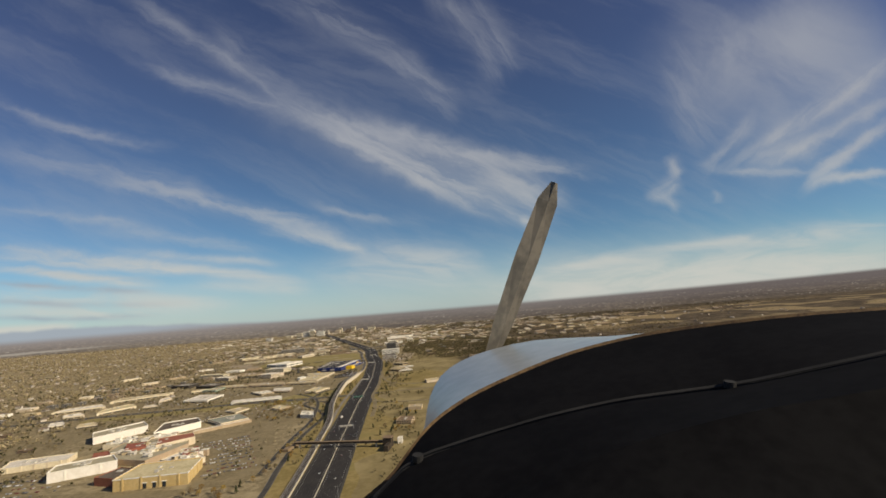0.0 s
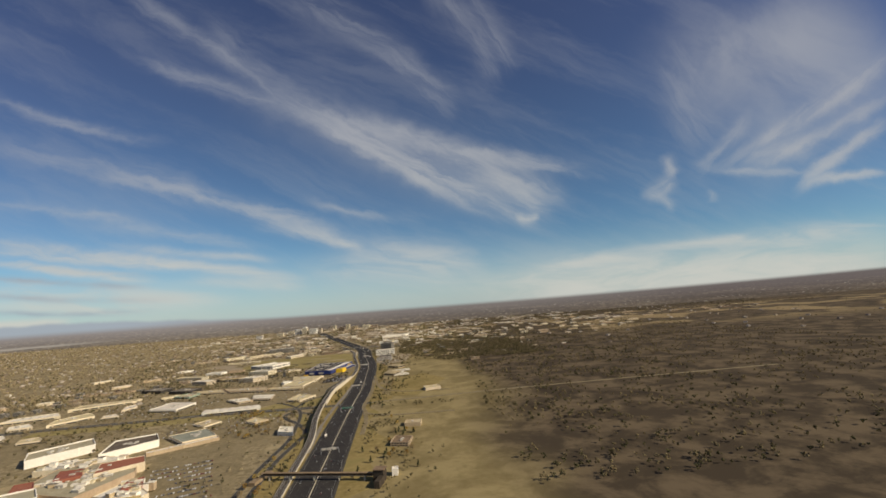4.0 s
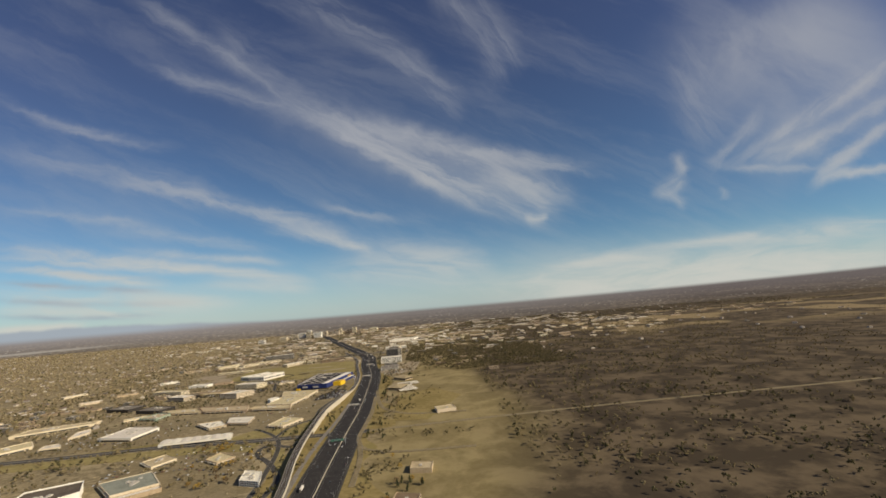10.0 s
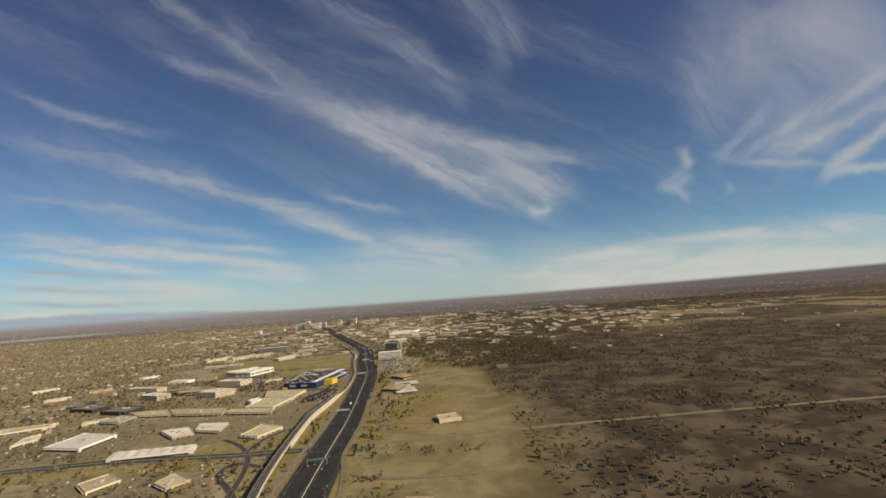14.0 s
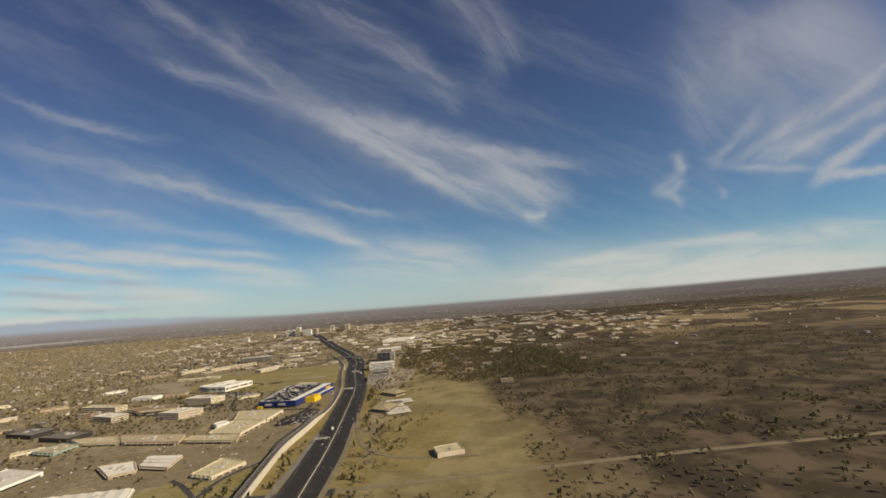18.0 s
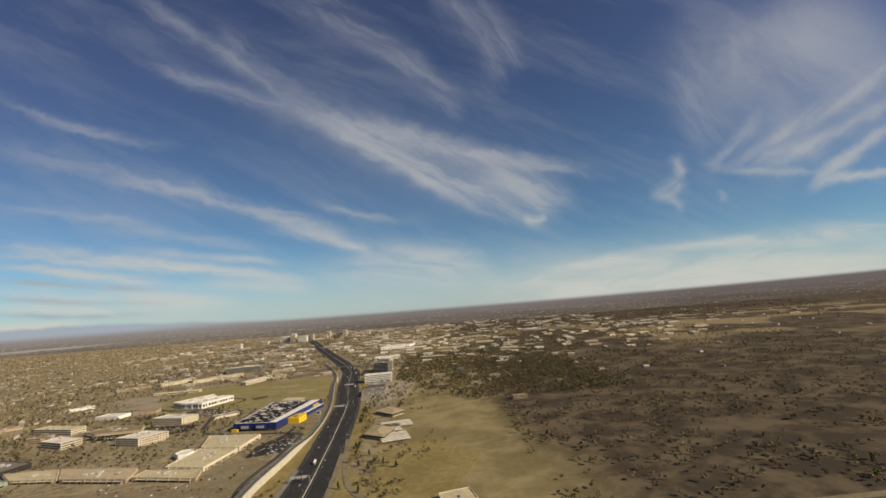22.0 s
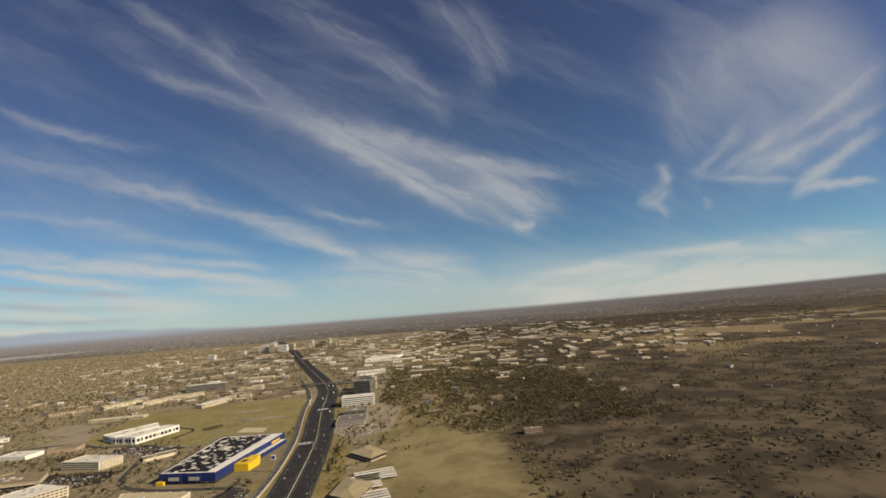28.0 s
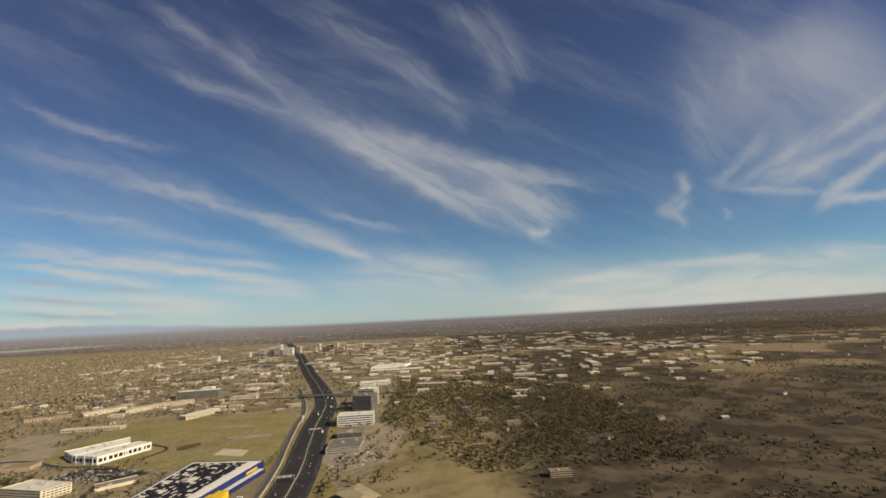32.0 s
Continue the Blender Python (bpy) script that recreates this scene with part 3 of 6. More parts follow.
structure("verge_west", strip(Shape(), HWY, lambda i: -HALF - 46 - 30 * noise.noise((i * 0.23, 1.5, 2.0)), -HALF - 3, -0.4, 0.26, 10, 150), M_grass, "dry yellow grass verge beside the motorway", "grass")


ROADS = []


def road(name, pts, width, label, mat=None, z=0.42, lines=True, category="road"):
    line = spline(pts, 12.0)
    ROADS.append(name)
    z += 0.03 * len(ROADS)
    top = structure(name, strip(Shape(), line, -width / 2, width / 2, -0.4, z), mat or M_street, label, category)
    if lines:
        s = Shape()
        strip(s, line, -width / 2 + 0.1, -width / 2 + 0.5, z, z + 0.12)
        strip(s, line, width / 2 - 0.5, width / 2 - 0.1, z, z + 0.12)
        part("kerb", s, M_concrete_dark, top)
    for p in line[::2]:
        TAKEN.append((p.x - width / 2 - 3, p.y - width / 2 - 3, p.x + width / 2 + 3, p.y + width / 2 + 3))
    return line


for p in HWY:
    TAKEN.append((p.x - 40, p.y - 14, p.x + 40, p.y + 14))

# light rail line on an embankment and viaduct along the west side
RAIL = spline([(-128, -700), (-160, 0), (-196, 606), (-214, 844), (-224, 976), (-243, 1083), (-258, 1194), (-271, 1340), (-275, 1430), (-268, 1548), (-266, 1678),
               (-272, 1800), (-292, 1960), (-320, 2100), (-350, 2260), (-372, 2400), (-420, 2570), (-520, 2860)], 14.0)


def rail_z(i):
    y = RAIL[i].y
    up = max(0.0, min(1.0, (y - 900) / 160)) * max(0.0, min(1.0, (1700 - y) / 140))
    return 0.9 + 9.0 * up * up * (3 - 2 * up)


viaduct = thing("rail_viaduct", "pale concrete light rail viaduct curving beside the motorway", "viaduct")
part("deck", strip(Shape(), RAIL, -5.0, 5.0, lambda i: max(-0.4, rail_z(i) - 1.4), rail_z), M_ballast, viaduct)
# pale east side and dark west side carry sun and shade in their colour
part("parapet", strip(Shape(), RAIL, 4.8, 6.0, lambda i: max(-0.4, rail_z(i) - 1.8), lambda i: rail_z(i) + 1.2), M_concrete, viaduct, "concrete parapet wall coloured pale as sunlit")
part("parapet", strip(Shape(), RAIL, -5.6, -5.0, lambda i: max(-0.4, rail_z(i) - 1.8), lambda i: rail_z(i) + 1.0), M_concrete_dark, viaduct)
for off in (-3.2, -1.7, 1.7, 3.2):
    part("rail", strip(Shape(), RAIL, off - 0.12, off + 0.12, rail_z, lambda i: rail_z(i) + 0.2), M_steel, viaduct)
for i in range(0, len(RAIL), 2):
    if rail_z(i) > 3.0:
        p = RAIL[i]
        part("pier", Shape().box(p.x - 1.4, p.y - 1.4, -0.4, p.x + 1.4, p.y + 1.4, rail_z(i) - 1.3), M_concrete_dark, viaduct)
bank = [i for i in range(len(RAIL)) if 1240 < RAIL[i].y < 1700]
# retaining walls likewise: east face coloured as sunlit, west face as shaded
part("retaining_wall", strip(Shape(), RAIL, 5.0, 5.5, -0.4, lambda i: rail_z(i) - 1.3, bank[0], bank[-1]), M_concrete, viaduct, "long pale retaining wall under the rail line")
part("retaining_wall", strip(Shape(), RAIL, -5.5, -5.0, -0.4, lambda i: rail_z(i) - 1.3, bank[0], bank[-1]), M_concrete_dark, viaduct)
for p in RAIL:
    TAKEN.append((p.x - 9, p.y - 9, p.x + 9, p.y + 9))


# ---- buildings ----
def building(name, corners, h, label, wall, roof, storeys=0, category="building", units=3, parapet=0.9, glass=(0, 1, 2, 3), front=False, group="", seed=0, z=0.0, pilasters=0, bays=0, joined=False, gables=0):
    """A flat-roofed block on any convex plan: walls with thickness, parapet, recessed roof, ribbon windows and roof plant."""
    rnd = random.Random(seed or int(abs(corners[0][0] * 7 + corners[0][1] * 3)))
    poly = ccw(corners)
    cx, cy = sum(p[0] for p in poly) / len(poly), sum(p[1] for p in poly) / len(poly)
    take(poly)
    poly = [(x - cx, y - cy) for x, y in poly]
    top = thing(name, label, category, cx, cy, z, group=group)
    inner = inset(poly, 0.6)
    s = Shape()
    k = len(poly)
    for i in range(k):
        j = (i + 1) % k
        s.solid([(*poly[i], -0.4), (*poly[j], -0.4), (*inner[j], -0.4), (*inner[i], -0.4)], [(*poly[i], h), (*poly[j], h), (*inner[j], h), (*inner[i], h)])
    part("wall", s, wall, top)
    part("roof", Shape().prism(inner, h - parapet - 0.4, h - parapet), roof, top)
    if joined:
        outer = inset(poly, -0.12)
        for f in range(storeys):
            part("ribbon_window", Shape().prism(outer, h * (f + 0.34) / storeys, h * (f + 0.70) / storeys), M_glass, top)
    for i in range(k):
        a, b = Vector(poly[i]), Vector(poly[(i + 1) % k])
        d, size = (b - a).normalized(), (b - a).length
        out = Vector((d.y, -d.x))
        if storeys and not joined and i in glass and size > 8:
            for f in range(storeys):
                z0 = h * (f + 0.30) / storeys
                z1 = h * (f + 0.72) / storeys
                p, q = a + d * 1.5, b - d * 1.5
                if bays:
                    count = max(2, int(size / bays))
                    for c in range(count):
                        u, w = p + (q - p) * ((c + 0.14) / count), p + (q - p) * ((c + 0.86) / count)
                        pane = [u, w, w + out * 0.12, u + out * 0.12]
                        part("window", Shape().prism([tuple(v) for v in pane], z0, z1), M_glass, top)
                else:
                    band = [p, q, q + out * 0.12, p + out * 0.12]
                    part("ribbon_window", Shape().prism([tuple(v) for v in band], z0, z1), M_glass, top)
        if front and out.y < -0.3 or front and out.x > 0.6:
            p, q = a + d * size * 0.06, b - d * size * 0.06
            part("shopfront", Shape().prism([tuple(v) for v in (p, q, q + out * 0.15, p + out * 0.15)], 0.4, min(3.4, h * 0.45)), M_glass, top)
            part("canopy", Shape().prism([tuple(v) for v in (p, q, q + out * 2.2, p + out * 2.2)], min(3.6, h * 0.5), min(4.2, h * 0.5 + 0.6)), M_concrete, top)
        for c in range(pilasters):
            u = a + d * size * (c + 0.5) / pilasters
            part("pilaster", Shape().prism([tuple(v) for v in (u - d * 1.2, u + d * 1.2, u + d * 1.2 + out * 0.8, u - d * 1.2 + out * 0.8)], -0.4, h + 0.8), wall, top)
    for c in range(gables):
        a, b, e, f = (Vector(v) for v in (poly[0], poly[1], poly[-2], poly[-1]))
        u0, u1, um = c / gables, (c + 0.92) / gables, (c + 0.46) / gables
        low = [a.lerp(b, u0), a.lerp(b, u1), f.lerp(e, u1), f.lerp(e, u0)]
        p, q = a.lerp(b, um), f.lerp(e, um)
        g = Shape()
        z0, z1 = h - 0.1, h + 1.0
        up = lambda v, z: (v.x, v.y, z)
        g.face(up(low[0], z0), up(low[1], z0), up(p, z1)).face(up(low[1], z0), up(low[2], z0), up(q, z1), up(p, z1))
        g.face(up(low[2], z0), up(low[3], z0), up(q, z1)).face(up(low[3], z0), up(low[0], z0), up(p, z1), up(q, z1)).face(*[up(v, z0) for v in reversed(low)])
        part("roof_gable", g, roof, top)
    for n in range(units):
        w = [rnd.random() for _ in poly]
        u = Vector((0, 0))
        for v, g in zip(inner, w):
            u += Vector(v) * g / sum(w) * 0.8
        ex, ey, ez = rnd.uniform(1.5, 4), rnd.uniform(1.5, 4), rnd.uniform(1.2, 2.6)
        body = part("roof_unit", Shape().box(u.x - ex, u.y - ey, h - parapet, u.x + ex, u.y + ey, h - parapet + ez), M_unit, top)
    return top


def along(pts, depth):
    """A row building's plan: a front line from left to right and a depth behind it."""
    a, b = Vector(pts[0]), Vector(pts[1])
    d = (b - a).normalized()
    n = Vector((-d.y, d.x))
    return [tuple(a), tuple(b), tuple(b + n * depth), tuple(a + n * depth)]


# shopping mall at the start
building("department_store", [(-460, 672), (-358, 676), (-372, 745), (-462, 738)], 16, "ochre stucco department store with pale cornice and tan roof", M_ochre, M_roof_tan, units=5, pilasters=4, category="store", parapet=1.4)
building("mall_hall", [(-455, 775), (-395, 748), (-380, 770), (-440, 830)], 9, "low mall hall with many pale roof units", M_cream, M_roof_white, units=12, category="store")
building("big_box_store", [(-521, 1065), (-467, 1012), (-420, 1044), (-465, 1100)], 7.0, "big box store with a grey-green flat roof and cream front", M_cream, M_roof_sage, units=6, category="store", front=True)
building("row_shops", along([(-500, 962), (-408, 1028)], 13), 6, "row of shops with tan walls and red brick piers", M_tan, M_roof_white, units=4, category="shop", pilasters=5)
building("hotel", [(-298, 1022), (-266, 1010), (-277, 1050), (-306, 1062)], 8, "white three-storey hotel beside the slip road", M_white_wall, M_roof_white, storeys=3, bays=4, units=5, category="hotel")
building("restaurant", [(-405, 1142), (-376, 1120), (-358, 1146), (-395, 1176)], 4.7, "small orange-brown restaurant with pale parapet", M_tan, M_roof_tan, units=3, front=True, category="restaurant", pilasters=2)
building("restaurant", [(-520, 1160), (-484, 1128), (-464, 1164), (-500, 1192)], 4.7, "small cream restaurant in a parking lot", M_cream, M_roof_tan, units=3, front=True, category="restaurant")
building("department_store", [(-601, 733), (-521, 771), (-552, 806), (-618, 772)], 16, "bright white department store with a pale olive roof", M_white_wall, M_roof_olive, units=7, category="store", pilasters=2, parapet=1.6)
building("mall_wing", [(-736, 804), (-645, 828), (-660, 870), (-760, 851)], 9, "low cream mall wing with brick ends", M_cream, M_roof_white, units=6, category="store", pilasters=5, parapet=1.2)
building("department_store", [(-692, 951), (-628, 1023), (-665, 1068), (-726, 998)], 14, "white department store with an olive-grey roof behind the mall", M_white_wall, M_roof_olive, units=6, category="store", pilasters=2, parapet=1.6)
building("department_store", [(-574, 954), (-513, 1021), (-543, 1066), (-602, 1037)], 13, "bright white store with a dark brown roof", M_white_wall, M_roof_darkbrown, units=5, category="store", pilasters=2, parapet=1.6)
building("mall_hall", [(-590, 815), (-480, 775), (-455, 860), (-490, 930), (-600, 905)], 10, "low mall hall with pale roof and skylights", M_tan, M_roof_olive, units=16, category="store")
building("mall_hall", [(-640, 905), (-560, 905), (-500, 935), (-560, 955), (-640, 945)], 9, "low mall hall crowded with pale roof plant", M_cream, M_roof_white, units=14, category="store")
building("mall_pavilion", [(-553, 835), (-524, 849), (-544, 881), (-576, 877)], 14, "red brick mall pavilion with a red roof", M_brick, M_brick, units=1, category="store")
building("mall_pavilion", [(-508, 850), (-458, 890), (-480, 925), (-532, 900)], 14, "long mall pavilion with cream cornice and red roof", M_cream, M_brick, units=1, category="store")
building("mall_pavilion", [(-421, 775), (-402, 792), (-418, 823), (-433, 809)], 13, "red brick mall pavilion beside the parking lot", M_brick, M_brick, units=1, category="store")
building("mall_pavilion", [(-588, 807), (-565, 818), (-586, 844), (-606, 835)], 13, "small red-roofed mall pavilion", M_brick, M_brick, units=0, category="store")
building("mall_entrance", [(-510, 705), (-468, 690), (-466, 730), (-498, 745)], 12, "dark red brick mall entrance between two stores", M_brick, M_roof_darkbrown, units=1, category="store")
def cornice(poly, h):
    """A projecting band round the top of a store's walls."""
    poly = ccw(poly)
    inner, outer = inset(poly, 0.3), inset(poly, -0.5)
    cx, cy = sum(p[0] for p in poly) / len(poly), sum(p[1] for p in poly) / len(poly)
    s = Shape()
    for i in range(len(poly)):
        j = (i + 1) % len(poly)
        ring_ = [(outer[i][0], outer[i][1]), (outer[j][0], outer[j][1]), (inner[j][0], inner[j][1]), (inner[i][0], inner[i][1])]
        s.prism([(x - cx, y - cy) for x, y in ring_], h - 1.0, h + 0.25)
    return s


STORES = [o for o in scene.objects if o.name.startswith("department_store") and o.parent is None]
for top in STORES:
    spot = top.matrix_basis.translation
    for plan, h, mat, lab in (([(-460, 672), (-358, 676), (-372, 745), (-462, 738)], 16, M_white_wall, "pale cornice"), ([(-601, 733), (-521, 771), (-552, 806), (-618, 772)], 16, M_white_wall, "white cornice"),
                              ([(-692, 951), (-628, 1023), (-665, 1068), (-726, 998)], 14, M_white_wall, "white cornice"), ([(-574, 954), (-513, 1021), (-543, 1066), (-602, 1037)], 13, M_white_wall, "white cornice")):
        if abs(sum(p[0] for p in plan) / 4 - spot.x) < 1 and abs(sum(p[1] for p in plan) / 4 - spot.y) < 1:
            part("cornice", cornice(plan, h), mat, top, lab)
            a_, b_ = Vector(plan[0]) - spot.xy, Vector(plan[1]) - spot.xy
            along_, out_ = (b_ - a_).normalized(), Vector(((b_ - a_).y, -(b_ - a_).x)).normalized()
            # flat dark panes stand in for the shade of three doorway recesses
            for f in ((0.42, 0.55, 0.68) if lab == "pale cornice" else ()):
                m_ = a_.lerp(b_, f)
                part("entrance", Shape().prism([tuple(v) for v in (m_ - along_ * 2.6, m_ + along_ * 2.6, m_ + along_ * 2.6 + out_ * 0.15, m_ - along_ * 2.6 + out_ * 0.15)], 0.2, 7.5), M_glass, top, "tall dark pane in place of a shaded doorway recess")
                part("surround", Shape().prism([tuple(v) for v in (m_ - along_ * 3.4, m_ + along_ * 3.4, m_ + along_ * 3.4 + out_ * 0.6, m_ - along_ * 3.4 + out_ * 0.6)], 7.5, 8.6), M_white_wall, top, "white stucco entrance surround")
# retail parks north of the cross street
building("big_box_store", [(-1089, 1334), (-967, 1373), (-1010, 1420), (-1089, 1384)], 6.2, "long cream store with a pale roof", M_cream, M_roof_white, units=6, front=True, category="store", pilasters=6)
building("big_box_store", [(-911, 1262), (-853, 1334), (-895, 1380), (-934, 1316)], 6.2, "pale warehouse store with a tan roof", M_cream, M_roof_tan, units=5, front=True, category="store", pilasters=4)
building("row_shops", [(-989, 1250), (-946, 1267), (-988, 1308), (-1018, 1288)], 5.6, "cream shop block with a pale roof", M_cream, M_roof_white, units=3, front=True, category="shop", pilasters=3)
building("restaurant", [(-816, 1304), (-782, 1315), (-806, 1342), (-827, 1330)], 5.2, "small white-roofed shop in a parking lot", M_cream, M_roof_white, units=2, front=True, category="shop")
building("big_box_store", [(-1000, 1440), (-862, 1511), (-864, 1540), (-1003, 1500)], 6.2, "very long cream store with a tan roof", M_cream, M_roof_tan, units=7, front=True, category="store", pilasters=8)
building("row_shops", [(-814, 1374), (-800, 1415), (-828, 1455), (-839, 1429)], 5.6, "small cream shop row with a pale roof", M_cream, M_roof_white, units=2, front=True, category="shop", pilasters=3)
building("restaurant", [(-851, 1116), (-809, 1128), (-840, 1158), (-868, 1146)], 5.2, "cream restaurant south of the cross street", M_cream, M_roof_tan, units=2, front=True, category="restaurant")
building("restaurant", [(-945, 1150), (-915, 1162), (-950, 1200), (-972, 1190)], 5.2, "white shop south of the cross street", M_white_wall, M_roof_white, units=2, front=True, category="shop")
building("big_box_store", [(-728, 1346), (-648, 1324), (-637, 1400), (-718, 1428)], 7.0, "big white-roofed store in a retail park", M_white_wall, M_roof_white, units=8, front=True, category="store")
building("row_shops", [(-552, 1256), (-420, 1268), (-432, 1300), (-562, 1290)], 5.5, "long row of shops under white saw-tooth gables", M_white_wall, M_roof_white, units=2, front=True, gables=7, category="shop")
building("row_shops", [(-560, 1408), (-506, 1355), (-477, 1373), (-511, 1420)], 5.5, "shops with pinkish walls and a pale flat roof", M_tan, M_roof_white, units=4, front=True, pilasters=4, category="shop")
building("row_shops", [(-500, 1440), (-484, 1390), (-431, 1373), (-439, 1430)], 5.8, "shops with pinkish walls under low gables", M_tan, M_roof_white, units=3, front=True, gables=3, category="shop")
building("row_shops", [(-376, 1335), (-338, 1319), (-312, 1372), (-360, 1400)], 5.5, "row of shops beside the rail line", M_cream, M_roof_tan, units=5, front=True, pilasters=5, category="shop")
building("office_block", [(-945, 1668), (-868, 1640), (-850, 1690), (-930, 1718)], 9, "dark-walled low office block with a grey roof", M_darkwall, M_roof_grey, storeys=2, units=4, category="office building")
building("office_block", [(-828, 1612), (-752, 1586), (-735, 1632), (-810, 1660)], 9, "dark-walled low office block with a grey roof", M_darkwall, M_roof_grey, storeys=2, units=4, category="office building")
building("row_shops", [(-760, 1520), (-706, 1500), (-700, 1550), (-740, 1565)], 6.2, "shop block with pale green walls", M_green, M_roof_tan, units=3, front=True, pilasters=5, category="shop")
building("row_shops", [(-650, 1592), (-508, 1562), (-492, 1510), (-610, 1536)], 6.6, "long tan shop row with a flat tan roof and piers", M_tan, M_roof_tan, units=9, front=True, pilasters=9, category="shop")
building("row_shops", [(-744, 1590), (-655, 1590), (-618, 1540), (-700, 1552)], 6.0, "low shop row with tan walls and a reddish canopy", M_tan, M_roof_tan, units=5, front=True, pilasters=6, category="shop")
building("big_box_store", [(-472, 1722), (-366, 1702), (-374, 1626), (-450, 1644)], 7.4, "tan big box store with cream parapet beside the blue store", M_cream, M_roof_tan, units=9, front=True, category="store", pilasters=5)
building("big_box_store", [(-449, 1640), (-375, 1622), (-390, 1533), (-459, 1551)], 6.8, "tan store with a flat tan roof and white cornice", M_cream, M_roof_tan, units=7, front=True, category="store", pilasters=5)
building("big_box_store", [(-484, 1547), (-391, 1530), (-378, 1489), (-488, 1517)], 6.2, "tan corner store with a stepped white front", M_tan, M_roof_tan, units=6, front=True, category="store", pilasters=6)
building("row_shops", [(-800, 1526), (-764, 1552), (-752, 1536), (-788, 1508)], 5.6, "small cream shop block", M_cream, M_roof_tan, units=3, front=True, pilasters=3, category="shop")
building("row_shops", along([(-1155, 1700), (-1000, 1706)], 26), 5.5, "long low tan storage row", M_tan, M_roof_brown, units=5, category="shop")
building("warehouse", along([(-1146, 1826), (-1098, 1862)], 26), 6, "pale low warehouse among trees", M_cream, M_roof_white, units=3, category="warehouse")
building("warehouse", along([(-1338, 2006), (-1300, 2066)], 26), 6, "pale low warehouse among trees", M_cream, M_roof_white, units=3, category="warehouse")
building("warehouse", along([(-1102, 1934), (-1054, 1970)], 26), 6, "brown-roofed low block among trees", M_tan, M_roof_brown, units=2, category="building")
building("warehouse", along([(-1086, 2146), (-1036, 2184)], 24), 6, "white low block among trees", M_white_wall, M_roof_white, units=2, category="building")
building("warehouse", along([(-956, 2330), (-812, 2336)], 22), 6, "long low pale building north of a bare lot", M_cream, M_roof_tan, units=4, category="building", bays=8, storeys=1)
# apartment complexes north of the field
for a_, b_, deep, tall, wall_, roof_, lab_ in (((-1046, 2520), (-982, 2610), 30, 11, M_cream, M_roof_tan, "cream gabled apartment building among trees"), ((-934, 2535), (-880, 2620), 32, 11, M_cream, M_roof_tan, "cream gabled apartment building among trees"),
                                               ((-880, 2610), (-800, 2660), 30, 11, M_cream, M_roof_tan, "cream gabled apartment building among trees"), ((-682, 2395), (-638, 2490), 30, 11, M_cream, M_roof_white, "cream gabled apartment building behind the field"),
                                               ((-548, 2462), (-452, 2504), 28, 10, M_brown, M_roof_brown, "brown gabled apartment building by the motorway"), ((-690, 2668), (-606, 2674), 30, 11, M_cream, M_roof_tan, "cream gabled apartment building among trees"),
                                               ((-1180, 2480), (-1090, 2530), 28, 10, M_tan, M_roof_brown, "brown-roofed gabled apartment building among trees")):
    building("apartment_building", along([a_, b_], deep), tall, lab_, wall_, roof_, storeys=3, bays=7, gables=5, units=0, category="apartments", group="apartment complexes")
building("office_building", along([(-912, 2752), (-776, 2772)], 40), 24, "grey slab office with rows of dark windows", M_concrete_dark, M_roof_white, storeys=5, bays=7, units=4, category="office building")
building("warehouse", along([(-310, 3210), (-66, 3222)], 50), 9, "very long pale warehouse with a flat roof", M_cream, M_roof_white, units=9, category="warehouse", bays=14, storeys=1)
building("rotunda_shop", [(-478, 1612), (-466, 1600), (-452, 1606), (-450, 1622), (-460, 1634), (-474, 1630)], 9, "small white round-ended shop entrance", M_white_wall, M_roof_white, units=0, category="shop")
# offices west of the blue store
building("office_building", [(-660, 1729), (-604, 1711), (-570, 1752), (-628, 1775)], 16, "pale four-storey office building with ribbon windows", M_cream, M_roof_white, storeys=4, units=5, bays=5, category="office building")
building("office_building", [(-690, 1893), (-610, 1872), (-590, 1905), (-672, 1930)], 15, "pale four-storey office building with ribbon windows", M_cream, M_roof_white, storeys=4, units=5, bays=5, category="office building")
building("office_building", [(-955, 1888), (-845, 1855), (-835, 1885), (-945, 1920)], 13, "cream office building with ribbon windows", M_cream, M_roof_tan, storeys=3, units=4, category="office building")
building("office_building", [(-835, 1765), (-770, 1735), (-755, 1770), (-820, 1800)], 13, "cream office building with ribbon windows", M_cream, M_roof_white, storeys=3, units=4, category="office building")
building("warehouse", [(-806, 1840), (-760, 1812), (-668, 1820), (-690, 1865), (-760, 1880)], 8, "orange-brown low block with a reddish tan roof", M_tan, M_roof_brown, units=5, category="building", front=True)
building("warehouse", [(-903, 2004), (-837, 1992), (-830, 2030), (-895, 2040)], 8, "white low block among trees", M_white_wall, M_roof_white, units=3, category="building")
building("parking_pavilion", [(-549, 1897), (-505, 1932), (-520, 1955), (-565, 1920)], 5, "low building with a pale grey roof", M_cream, M_roof_grey, units=1, category="building")
building("parking_pavilion", [(-818, 2021), (-766, 2030), (-770, 2062), (-822, 2055)], 7, "low tan house block", M_tan, M_roof_brown, units=0, category="building")
white_office = building("white_office", [(-712, 2058), (-650, 2038), (-606, 2128), (-640, 2140)], 15, "white office with tall dark windows between piers on a lawn", M_white_wall, M_roof_white, storeys=1, units=8, bays=9, pilasters=3, category="office building")
building("white_office", [(-760, 2100), (-712, 2062), (-660, 2145), (-690, 2190)], 13, "white office wing with tall dark windows and flat roof", M_white_wall, M_roof_white, storeys=1, units=6, bays=9, category="office building")
